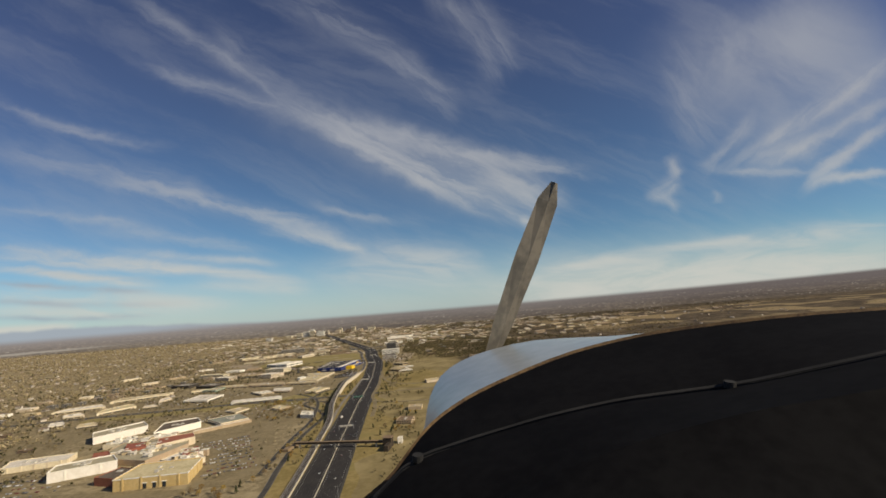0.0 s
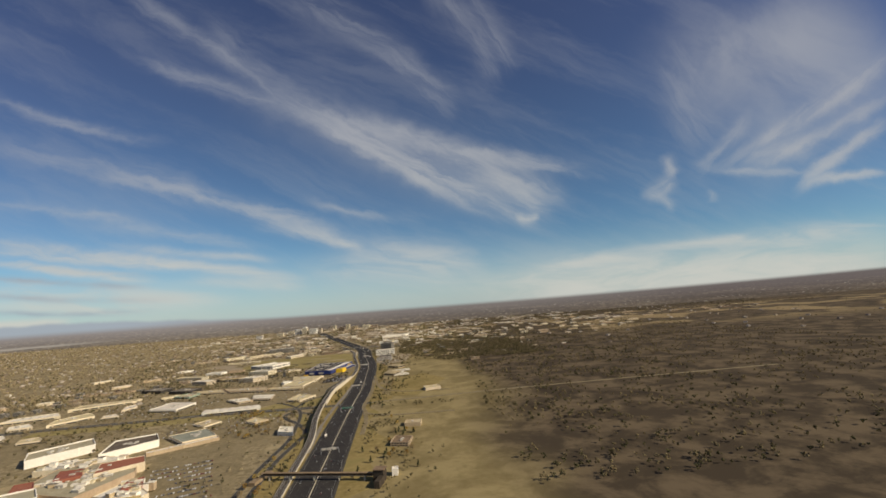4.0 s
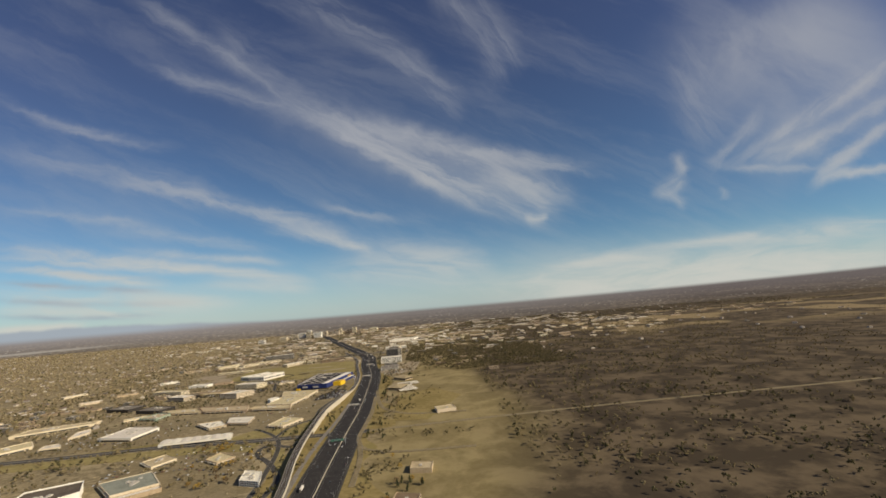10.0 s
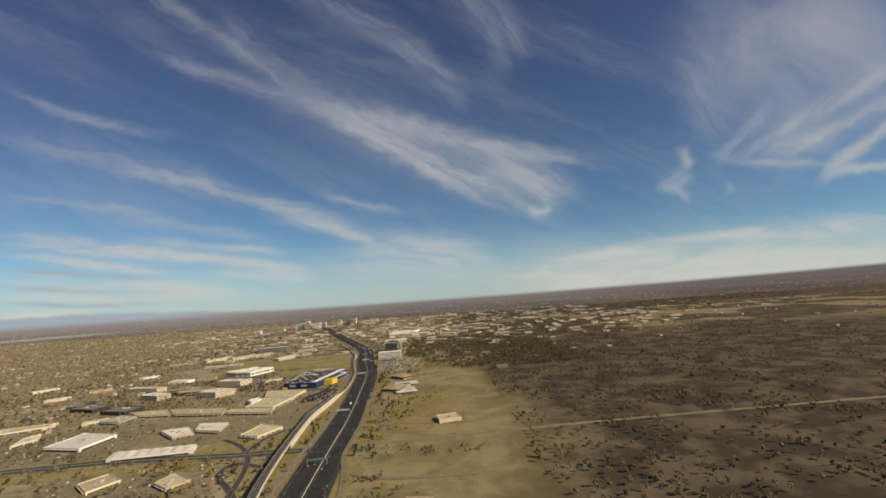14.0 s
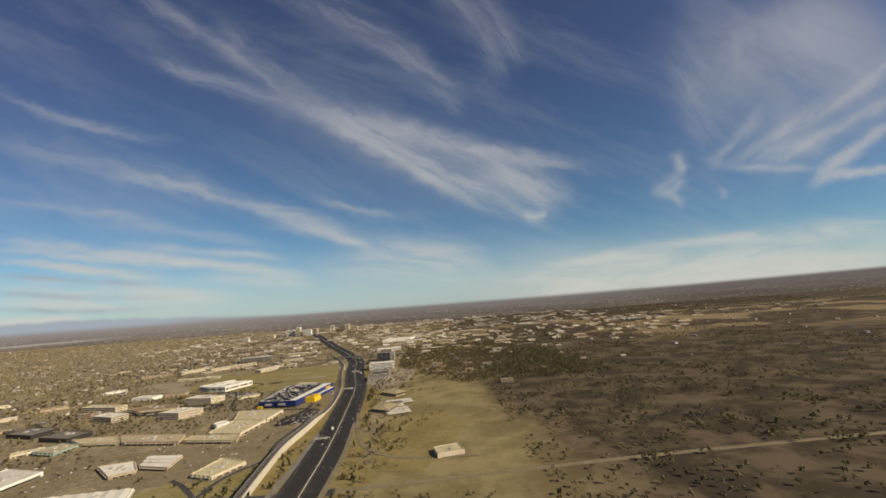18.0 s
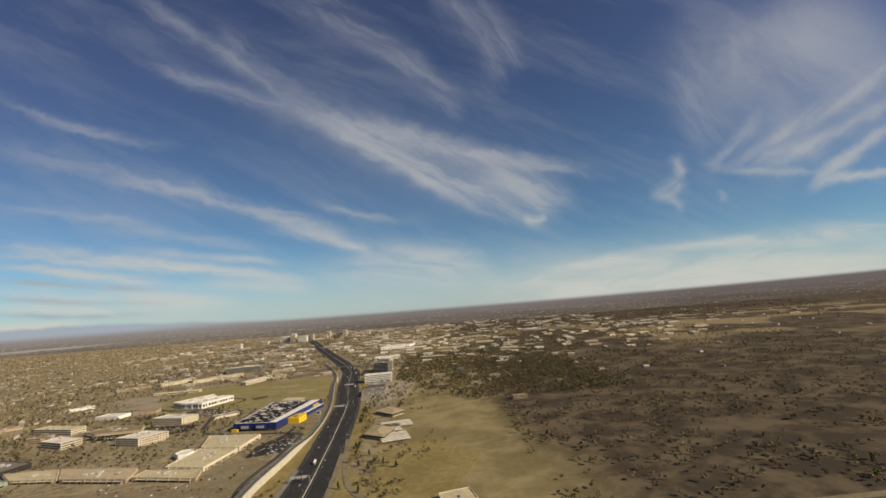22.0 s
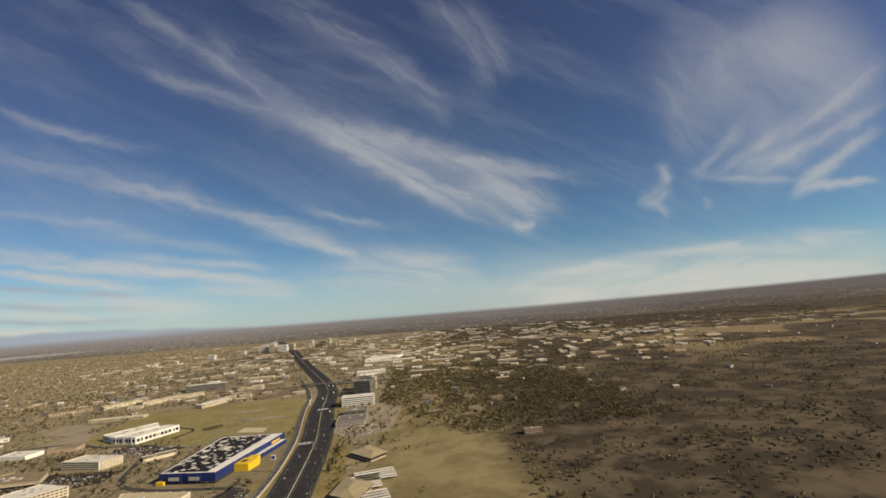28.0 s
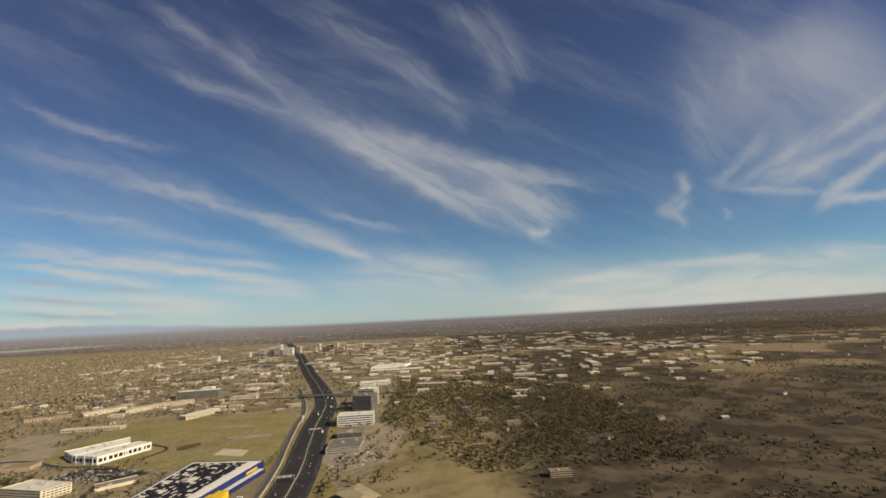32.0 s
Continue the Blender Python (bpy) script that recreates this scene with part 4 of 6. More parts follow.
# east of the motorway
building("office_building", [(-246, 2232), (-162, 2236), (-164, 2275), (-248, 2272)], 24, "white five-storey office slab with ribbon windows", M_white_wall, M_roof_white, storeys=5, units=4, category="office building")
building("office_tower", [(-240, 2398), (-188, 2384), (-178, 2440), (-230, 2456)], 40, "grey office tower with dark glass bands", M_concrete_dark, M_roof_grey, storeys=9, units=3, category="office building")
building("office_tower", [(-236, 2470), (-190, 2460), (-182, 2505), (-228, 2515)], 46, "cream office tower with stepped roof", M_cream, M_roof_white, storeys=10, units=3, category="office building")
building("parking_garage", [(-222, 2022), (-160, 2030), (-162, 2095), (-226, 2090)], 10, "grey-blue open parking garage with slatted sides", M_unit, M_roof_grey, storeys=3, units=2, category="garage")
building("office_building", [(-222, 2120), (-170, 2122), (-172, 2160), (-224, 2158)], 12, "pale grey low office beside a building site", M_concrete_dark, M_roof_grey, storeys=3, units=3, category="office building")
building("warehouse", [(-292, 2820), (-180, 2835), (-186, 2880), (-296, 2868)], 13, "white low building with a long white front", M_white_wall, M_roof_white, storeys=2, units=4, bays=9, category="building")
building("warehouse", [(-327, 3349), (-166, 3375), (-140, 3480), (-300, 3470)], 10, "long white warehouse with a flat roof", M_white_wall, M_roof_white, units=5, category="warehouse")


M_roof_hip = material("tan_shingle_roof", ((0.32, 0.255, 0.145), (0.44, 0.355, 0.205), (0.37, 0.30, 0.175)), 0.08, 0.95)


def hipped(name, corners, h, rise, label, overhang=3.0, category="building"):
    poly = ccw(corners)
    take(poly)
    cx, cy = sum(p[0] for p in poly) / 4, sum(p[1] for p in poly) / 4
    poly = [(x - cx, y - cy) for x, y in poly]
    top = thing(name, label, category, cx, cy)
    part("wall", Shape().prism(inset(poly, overhang), -0.4, h), M_tan, top)
    part("ribbon_window", Shape().prism(inset(poly, overhang - 0.1), h * 0.35, h * 0.75), M_glass, top)
    a, b, c, d = (Vector(p) for p in poly)
    if (b - a).length > (c - b).length:
        a, b, c, d = b, c, d, a
    e, f = a.lerp(b, 0.5).lerp(c.lerp(d, 0.5), 0.30), a.lerp(b, 0.5).lerp(c.lerp(d, 0.5), 0.70)
    s = Shape()
    up = lambda v, z: (v.x, v.y, z)
    s.face(up(a, h), up(b, h), up(e, h + rise)).face(up(b, h), up(c, h), up(f, h + rise), up(e, h + rise))
    s.face(up(c, h), up(d, h), up(f, h + rise)).face(up(d, h), up(a, h), up(e, h + rise), up(f, h + rise)).face(up(d, h - 0.2), up(c, h - 0.2), up(b, h - 0.2), up(a, h - 0.2))
    part("roof", s, M_roof_hip, top)
    return top


hipped("pavilion_office", [(-160, 1816), (-118, 1772), (-92, 1800), (-132, 1852)], 7, 4, "low office with a broad tan hipped roof")
hipped("pavilion_office", [(-158, 1640), (-118, 1612), (-100, 1668), (-146, 1700)], 7, 4, "low office with a broad tan hipped roof")

# open parking decks with rows of pale sunshades
for nr, (x, y, turn, rows, size) in enumerate(((-112, 1660, 12, 6, 46), (-100, 1690, 12, 5, 60), (-95, 1600, 14, 6, 50))):
    deck = thing("carport", "rows of long white parking sunshades over parked cars", "carport", x, y, 0, turn, group="parking sunshades")
    for r in range(rows):
        part("shade", Shape().prism([(-size / 2, r * 9.0), (size / 2, r * 9.0), (size / 2, r * 9.0 + 5), (-size / 2, r * 9.0 + 5)], 3.2, 3.6), M_roof_white, deck)
        for k in (-0.4, 0.0, 0.4):
            part("post", Shape().box(size * k - 0.2, r * 9 + 2.3, -0.4, size * k + 0.2, r * 9 + 2.7, 3.2), M_steel, deck)
    take([(x - 40, y - 10), (x + 40, y + 60)])

# the blue and yellow furniture store
SW, SE, NE, NW = (-446, 1766), (-352, 1748), (-311, 1958), (-438, 1970)
store = building("furniture_store", [SW, SE, NE, NW], 16, "huge blue furniture store with solar panels on its white roof", M_blue, M_roof_white, units=0, category="store", parapet=0.8)
centre = Vector(((SW[0] + SE[0] + NE[0] + NW[0]) / 4, (SW[1] + SE[1] + NE[1] + NW[1]) / 4))


def in_store(u, v):
    a, b = Vector(SW).lerp(Vector(SE), u), Vector(NW).lerp(Vector(NE), u)
    return tuple(a.lerp(b, v) - centre)


def quad(u0, v0, u1, v1):
    return [in_store(u0, v0), in_store(u1, v0), in_store(u1, v1), in_store(u0, v1)]


rnd = random.Random(4)
for r in range(27):
    for c in range(10):
        u, v = 0.05 + c * 0.076, 0.035 + r * 0.0345
        if rnd.random() < 0.10 or (0.30 < u < 0.44 and 0.54 < v < 0.64):
            continue
        part("solar_panel", Shape().prism(quad(u, v, u + (0.070 if rnd.random() > 0.15 else 0.04), v + 0.0285), 15.3, 15.7), M_solar, store)
for n in range(52):
    u, v = rnd.uniform(0.05, 0.76), rnd.uniform(0.04, 0.95)
    part("roof_unit", Shape().prism(quad(u, v, u + rnd.uniform(0.02, 0.05), v + rnd.uniform(0.006, 0.014)), 15.1, 16.3), M_roof_white, store)
part("roof_edge", Shape().prism(quad(0.82, 0.02, 0.97, 0.98), 15.2, 15.5), M_white_wall, store, "white strip along the roof edge")
part("service_block", Shape().prism(quad(0.32, 0.56, 0.42, 0.61), 15.2, 17.6), M_unit, store)
part("entrance_hall", Shape().prism(quad(0.96, 0.22, 1.24, 0.37), -0.4, 12.0), M_yellow, store, "bright yellow entrance block")
# raised dark slab paints the shade of a recess in the entrance roof
part("entrance_roof", Shape().prism(quad(1.05, 0.265, 1.13, 0.315), 12.0, 12.3), M_darkwall, store, "dark slab for a shaded roof recess")
part("entrance_wing", Shape().prism(quad(1.0, 0.37, 1.14, 0.46), -0.4, 10.0), M_yellow, store, "bright yellow entrance wing")
part("sign_panel", Shape().prism(quad(1.0, 0.72, 1.006, 0.94), 8.0, 14.0), M_blue, store)
part("sign_bar", Shape().prism(quad(1.006, 0.76, 1.010, 0.90), 9.4, 12.4), M_yellow, store, "plain yellow sign shape")
for u in (0.16, 0.52):
    part("sign_panel", Shape().prism(quad(u, -0.010, u + 0.24, -0.002), 3.0, 14.0), M_blue, store)
    part("sign_bar", Shape().prism(quad(u + 0.03, -0.014, u + 0.21, -0.010), 6.0, 11.0), M_unit, store, "pale sign shape")
# closed dark band, its colour standing for shade inside the open parking level
part("parking_level", Shape().prism(quad(-0.004, -0.004, 1.004, 1.004), 0.3, 3.4), M_darkwall, store, "solid dark band for the shaded open parking level under the store")
part("annex", Shape().prism(quad(1.0, 0.47, 1.09, 0.93), -0.4, 7.0), M_blue, store, "low blue annex along the east side")
part("annex_roof", Shape().prism(quad(1.004, 0.475, 1.085, 0.925), 7.0, 7.3), M_roof_white, store)
part("loading_dock", Shape().prism(quad(-0.02, -0.03, 0.12, 0.0), -0.4, 5.0), M_yellow, store)

# crowded roofs of the mall: many small volumes, skylights and screens
rnd = random.Random(8)
for corner, du, dv, n, seed in (((-580, 815), (98, -30), (20, 90), 40, 1), ((-452, 778), (55, -26), (14, 50), 24, 2), ((-640, 905), (120, 0), (10, 40), 26, 3)):
    for k in range(n):
        a, b = rnd.uniform(0.03, 0.93), rnd.uniform(0.05, 0.9)
        x, y = corner[0] + du[0] * a + dv[0] * b, corner[1] + du[1] * a + dv[1] * b
        w, d, h = rnd.uniform(4, 13), rnd.uniform(3, 9), rnd.uniform(10.5, 14)
        lab, m = rnd.choice((("small white roof pavilion of the mall", M_white_wall), ("small tan roof pavilion of the mall", M_tan), ("small cream roof pavilion of the mall", M_cream), ("grey roof plant room of the mall", M_unit), ("small white roof pavilion of the mall", M_white_wall)))
        top = thing("roof_pavilion", lab, "pavilion", x, y, 0, rnd.uniform(-20, 20), group="mall roof pavilions")
        part("wall", Shape().box(-w / 2, -d / 2, 2, w / 2, d / 2, h), m, top)
        part("roof", Shape().box(-w / 2 - 0.4, -d / 2 - 0.4, h, w / 2 + 0.4, d / 2 + 0.4, h + 0.5), rnd.choice((M_roof_white, M_roof_white, M_roof_white, M_roof_tan, M_roof_grey)), top)

# ---- streets, lots and open land ----
def patch(name, pts, mat, label, category, z=0.2, taken=False):
    poly = ccw(pts)
    if taken:
        take(poly, 0)
    return structure(name, Shape().prism(poly, -0.5, z), mat, label, category)


patch("field", [(-820, 2150), (-780, 2080), (-640, 2020), (-520, 2000), (-445, 1985), (-322, 1965), (-330, 2080), (-362, 2260), (-388, 2400), (-430, 2440), (-620, 2425), (-825, 2395)], M_lawn, "broad yellow-green mown field behind the blue store", "grass", 0.30, True)
patch("sand_pad", [(-448, 2062), (-446, 2102), (-386, 2082), (-384, 2043)], M_sand, "pale bare sand pad in the field", "ground", 0.40)
patch("scrub_patch", [(-556, 2128), (-540, 2104), (-522, 2110), (-512, 2140), (-520, 2160), (-540, 2150)], M_scrub, "dark brown scrub patch in the mown field", "scrub", 0.44)
patch("worn_grass", [(-470, 2170), (-380, 2180), (-385, 2205), (-480, 2195)], M_soil, "pale worn strip across the mown field", "ground", 0.41)
patch("sand_strip", [(-560, 2290), (-470, 2286), (-468, 2305), (-560, 2310)], M_soil, "pale worn strip in the field", "ground", 0.40)
patch("vacant_lot", [(-900, 2110), (-850, 2060), (-790, 2120), (-830, 2190), (-890, 2180)], M_soil, "bare tan vacant lot", "ground", 0.28, True)
patch("building_site", [(-170, 1925), (-98, 1965), (-85, 2200), (-120, 2225), (-160, 2200), (-212, 2105), (-226, 1985)], M_soil, "bare tan building site with tracks", "ground", 0.36)
patch("store_lot", [(-322, 1712), (-300, 1722), (-288, 1600), (-346, 1580), (-352, 1640)], M_lot_dark, "dark asphalt lot in front of the blue store", "parking lot", 0.36)
patch("store_apron", [(-470, 1755), (-440, 1742), (-300, 1712), (-282, 1730), (-290, 1900), (-302, 1960), (-300, 1725), (-446, 1762)][:5] + [(-300, 1950)], M_lot, "asphalt apron round the blue store", "parking lot", 0.30)
patch("office_lot", [(-680, 1955), (-551, 1938), (-510, 1975), (-600, 2012), (-654, 2022)], M_lot_dark, "dark asphalt lot full of parked cars", "parking lot", 0.34, True)
patch("office_lot_west", [(-780, 1800), (-690, 1770), (-560, 1800), (-560, 1860), (-740, 1880)], M_lot_dark, "dark asphalt office lot", "parking lot", 0.30)
patch("retail_lot", [(-655, 1488), (-640, 1445), (-560, 1455), (-480, 1310), (-300, 1318), (-290, 1420), (-290, 1560), (-360, 1575), (-400, 1470), (-520, 1480)], M_lot, "broad grey-brown retail parking lot", "parking lot", 0.24, True)
patch("retail_lot_south", [(-900, 1290), (-560, 1278), (-560, 1460), (-720, 1480), (-920, 1440)], M_lot, "broad grey-brown retail parking lot", "parking lot", 0.22)
patch("mall_lot", [(-345, 660), (-450, 860), (-480, 965), (-380, 1010), (-330, 960), (-262, 728), (-275, 650)], M_lot, "wide mall parking lot", "parking lot", 0.26, True)
patch("mall_lot_north", [(-420, 1018), (-330, 970), (-275, 1000), (-330, 1110), (-430, 1220), (-560, 1225), (-560, 1120)], M_lot, "wide mall parking lot", "parking lot", 0.22)
patch("mall_lot_west", [(-900, 760), (-720, 600), (-420, 560), (-340, 655), (-600, 690), (-760, 800), (-740, 1100), (-900, 1150)], M_lot, "wide mall parking lot", "parking lot", 0.20)
patch("park_east", [(-110, 1300), (-40, 1290), (40, 1500), (-30, 1620), (-120, 1540)], M_grass, "dry grass plot beside the slip road", "grass", 0.34)

patch("lawn", [(-700, 1262), (-520, 1275), (-400, 1262), (-310, 1262), (-318, 1310), (-400, 1320), (-430, 1275), (-560, 1290)], M_lawn, "yellow-green lawn along the cross street", "grass", 0.38)
patch("lawn", [(-900, 1180), (-600, 1190), (-420, 1195), (-350, 1180), (-345, 1228), (-560, 1238), (-900, 1222)], M_lawn, "yellow-green lawn along the cross street", "grass", 0.38)
patch("lawn", [(-330, 1255), (-285, 1262), (-285, 1370), (-318, 1330)], M_lawn, "yellow-green lawn inside the slip road", "grass", 0.40)
patch("lawn", [(-318, 1195), (-285, 1175), (-255, 1060), (-285, 1115)], M_lawn, "yellow-green lawn inside the slip road", "grass", 0.40)
patch("pale_fields", [(-2980, 3620), (-2850, 3700), (-2790, 3810), (-2960, 3730)], M_soil, "pale bare lot among suburban trees", "field", 0.3, True)
patch("vacant_lot", [(-985, 2209), (-1010, 2313), (-898, 2287), (-861, 2171)], M_soil, "bare tan vacant lot", "ground", 0.29, True)
crossing = road("cross_street", [(-1900, 1150), (-1300, 1205), (-900, 1240), (-709, 1246), (-547, 1256), (-357, 1243), (-296, 1242), (-190, 1240), (-150, 1244)], 22, "dark wide street with a pale median crossing under the motorway", z=0.46)
structure("street_median", strip(Shape(), crossing, -1.6, 1.6, 0.3, 0.72, 0, len(crossing) - 8), M_concrete_dark, "pale median strip along the cross street", "median")
road("cross_street_east", [(-150, 1244), (-52, 1252), (300, 1275), (900, 1290)], 10, "narrow pale street on the east side of the motorway", M_lot)
road("slip_road", [(-274, 1180), (-318, 1204), (-333, 1188), (-322, 1150), (-290, 1110), (-256, 1050), (-246, 1001), (-250, 930), (-252, 850), (-240, 700), (-225, 560), (-190, 0)], 9, "pale curling slip road beside the rail line")
road("slip_road_north", [(-346, 1222), (-330, 1262), (-326, 1311), (-309, 1354), (-290, 1384), (-300, 1470), (-290, 1580), (-285, 1700)], 8, "curved pale service road")
road("frontage_street", [(-400, 1330), (-370, 1304), (-324, 1245), (-295, 1163), (-275, 1048), (-266, 973), (-268, 851), (-262, 690)], 8, "grey frontage street beside the parking lots")
road("slip_road_east", [(-135, 980), (-141, 1082), (-153, 1154), (-163, 1204), (-164, 1277), (-166, 1393), (-180, 1560)], 8, "slip road along the motorway", M_lot, 0.75)
road("loop_road", [(-186, 1640), (-164, 1500), (-141, 1415), (-104, 1366), (-61, 1342), (40, 1330)], 8, "curved loop road on the east verge", M_lot, 0.5)
road("loop_road_south", [(-161, 1186), (-148, 1143), (-124, 1121), (-80, 1105), (40, 1100)], 8, "curved loop road on the east verge", M_lot, 0.5)
road("slip_road_west", [(-212, 900), (-221, 1000), (-229, 1086), (-232, 1150), (-233, 1230), (-232, 1300), (-233, 1390), (-236, 1500)], 7, "pale concrete slip road merging with the motorway", M_concrete_dark, 0.6)
road("store_street", [(-285, 1700), (-320, 1720), (-450, 1745), (-520, 1790), (-560, 1900), (-600, 2010), (-720, 2040), (-840, 2090), (-1000, 2060)], 9, "street round the blue store")
road("suburb_street", [(-1000, 2060), (-1080, 2220), (-1200, 2358), (-1310, 2650), (-1315, 2900), (-1500, 3300)], 12, "pale suburban street between trees", M_lot)
road("north_street", [(-1000, 2700), (-700, 2680), (-436, 2651), (-380, 2648), (-323, 2644), (-100, 2660), (500, 2700)], 18, "street crossing over the motorway", z=0.4)
road("suburb_avenue", [(-2600, 3200), (-1900, 3648), (-1614, 3850), (-1400, 4060)], 16, "pale suburban avenue lined with buildings", M_lot)
road("field_path", [(-520, 2070), (-470, 2110), (-455, 2160), (-500, 2190), (-560, 2160)], 3.5, "narrow path winding through the field", M_concrete_dark, 0.5, lines=False, category="path")
road("office_drive", [(-720, 2200), (-620, 2160), (-570, 2120), (-585, 2060)], 6, "drive beside the white office", M_lot_dark, 0.5, lines=False)

rnd = random.Random(77)
heap = Shape()
for _ in range(170):
    x, y, w, h = rnd.uniform(-205, -95), rnd.uniform(1935, 2200), rnd.uniform(0.8, 3.4), rnd.uniform(0.2, 0.9)
    if x > -215 + 0.55 * max(0, y - 2100) and x < -92 and y > 1925 + 0.5 * (x + 226):
        t = rnd.uniform(0, 3)
        c, n = math.cos(t) * w, math.sin(t) * w
        heap.prism([(x + c, y + n), (x - n * 0.5, y + c * 0.5), (x - c, y - n), (x + n * 0.5, y - c * 0.5)], 0.2, 0.36 + h)
tagged(new("site_rubble", heap.mesh("site_rubble", M_sand)), "pale rubble and stacked slabs on a building site", "rubble", kind="stuff")
# bridge carrying the northern street over the motorway
bridge = thing("road_bridge", "concrete road bridge over the motorway with pale parapets", "bridge")
brl = spline([(-470, 2656), (-436, 2651), (-380, 2648), (-323, 2644), (-285, 2646)], 10)
part("deck", strip(Shape(), brl, -9, 9, 5.6, 7.0), M_street, bridge)
for o in (-9.5, 9.0):
    part("parapet", strip(Shape(), brl, o, o + 0.5, 5.4, 7.9), M_concrete_dark, bridge)
for x, y in ((-414, 2650), (-376, 2648), (-338, 2645)):
    part("pier", Shape().box(x - 1, y - 8, -0.4, x + 1, y + 8, 5.6), M_concrete, bridge)
for x in (-470, -285):
    part("abutment", Shape().box(x - 6, 2640, -0.4, x + 6, 2662, 6.6), M_concrete_dark, bridge)

# covered footbridge at the rail station
foot = thing("footbridge", "long dark covered footbridge over the motorway at the rail station", "footbridge", -226, 797, 0, math.degrees(math.atan2(-33, 143)))
part("deck", Shape().box(-22, -2.2, 6.4, 147, 2.2, 7.0), M_concrete_dark, foot)
part("roof", Shape().box(-22, -2.6, 10.0, 147, 2.6, 10.4), M_brown, foot)
for y in (-2.2, 2.1):
    part("side_screen", Shape().box(-22, y, 7.0, 147, y + 0.1, 8.6), M_darkwall, foot)
for k in range(25):
    for y in (-2.3, 2.1):
        part("post", Shape().box(-22 + k * 7, y, 7.0, -21.7 + k * 7, y + 0.2, 10.0), M_darkwall, foot)
for x in (-10, 20, 56, 92, 128):
    part("pier", Shape().box(x - 0.8, -1.6, -0.4, x + 0.8, 1.6, 6.4), M_concrete, foot)
part("lift_tower", Shape().box(142, -6, -0.4, 156, 7, 15), M_darkwall, foot, "dark lift and stair tower")
part("tower_cap", Shape().box(141, -7, 15, 157, 8, 15.7), M_brown, foot)
part("stair_block", Shape().box(150, -26, -0.4, 157, -6, 9), M_darkwall, foot)
part("platform_shelter", Shape().box(-30, -20, -0.4, -20, 24, 4.5), M_brown, foot)
building("station_hut", [(-66, 775), (-58, 775), (-58, 785), (-66, 785)], 9, "small bright white service building by the footbridge", M_white_wall, M_roof_white, units=0)
building("roadside_house", [(-78, 900), (-48, 892), (-42, 925), (-72, 935)], 7, "tan building with red-brown roof among trees", M_tan, M_roof_brown, units=2, storeys=2, bays=5)
building("roadside_house", [(-60, 1010), (-30, 1005), (-28, 1030), (-58, 1036)], 7, "small tan building among trees", M_tan, M_roof_tan, units=1)
building("roadside_house", [(-20, 1330), (20, 1340), (12, 1372), (-26, 1362)], 7, "small tan building beside a loop road", M_cream, M_roof_tan, units=1)

# sign gantries over the motorway
def sign_gantry(boards, mat, label):
    top = thing("sign_gantry", label, "sign", group="sign gantries")
    for x in (0, 28):
        part("post", Shape().box(x - 0.4, -0.4, -0.4, x + 0.4, 0.4, 8.2), M_steel, top)
    part("beam", Shape().box(0, -0.5, 7.2, 28, 0.5, 8.2), M_steel, top)
    for k in range(7):
        part("truss_bar", Shape().box(k * 4.2, -0.5, 8.2, k * 4.2 + 0.2, 0.5, 9.0), M_steel, top)
    part("top_rail", Shape().box(0, -0.5, 9.0, 28, 0.5, 9.2), M_steel, top)
    for x in boards:
        board = part("sign_board", Shape().box(x, -0.75, 5.8, x + 6.2, -0.55, 9.4), mat, top)
        if mat is M_sign:
            part("sign_bar", Shape().box(x + 0.8, -0.80, 8.0, x + 5.2, -0.75, 8.5), M_paint, board)
            part("sign_bar", Shape().box(x + 0.8, -0.80, 6.7, x + 4.0, -0.75, 7.2), M_paint, board)
    return top


sign_gantry((3, 11, 19), M_sign, "steel sign gantry with green boards over one carriageway").matrix_basis = pose(-209, 1172, 0.5, 0, 0, 2)
bare_gantry = sign_gantry((2, 10, 18), M_unit, "steel sign gantry showing pale board backs over the motorway")
bare_gantry.matrix_basis = pose(-231, 1450, 0.5, 0, 0, 3)
for x, y, turn in ((-268, 1892, 8), (-187, 890, 2), (-300, 2190, 9)):
    copy_thing(bare_gantry, pose(x, y, 0.5, 0, 0, turn))
pylon = thing("pylon_sign", "tall white mast sign with a blue panel beside the store", "sign", -272, 1772)
part("mast", Shape().box(-0.5, -0.5, -0.4, 0.5, 0.5, 26), M_steel, pylon)
part("panel", Shape().box(-3.6, -0.7, 20, 3.6, 0.7, 26.5), M_white_wall, pylon)
part("panel_face", Shape().box(-3.0, -0.85, 21, 3.0, -0.7, 25.5), M_blue, pylon)
tank = thing("sign_column", "slim white sign column on the field edge", "sign", -345, 2300)
part("mast", Shape().box(-0.8, -0.8, -0.4, 0.8, 0.8, 13), M_white_wall, tank)
part("panel", Shape().box(-2.2, -0.9, 13, 2.2, 0.9, 16), M_white_wall, tank)

# lamp masts along the motorway
lamp = thing("street_lamp", "tall grey steel motorway lamp mast", "street lamp", group="motorway lamps")
part("mast", Shape().solid([(-0.2, -0.2, -0.4), (0.2, -0.2, -0.4), (0.2, 0.2, -0.4), (-0.2, 0.2, -0.4)], [(-0.1, -0.1, 13), (0.1, -0.1, 13), (0.1, 0.1, 13), (-0.1, 0.1, 13)]), M_steel, lamp)
part("arm", Shape().box(0, -0.08, 12.8, 3.2, 0.08, 13.0), M_steel, lamp)
part("lantern", Shape().box(2.4, -0.25, 12.6, 3.6, 0.25, 12.8), M_steel, lamp)
spots = [i for i in range(30, 150, 3)]
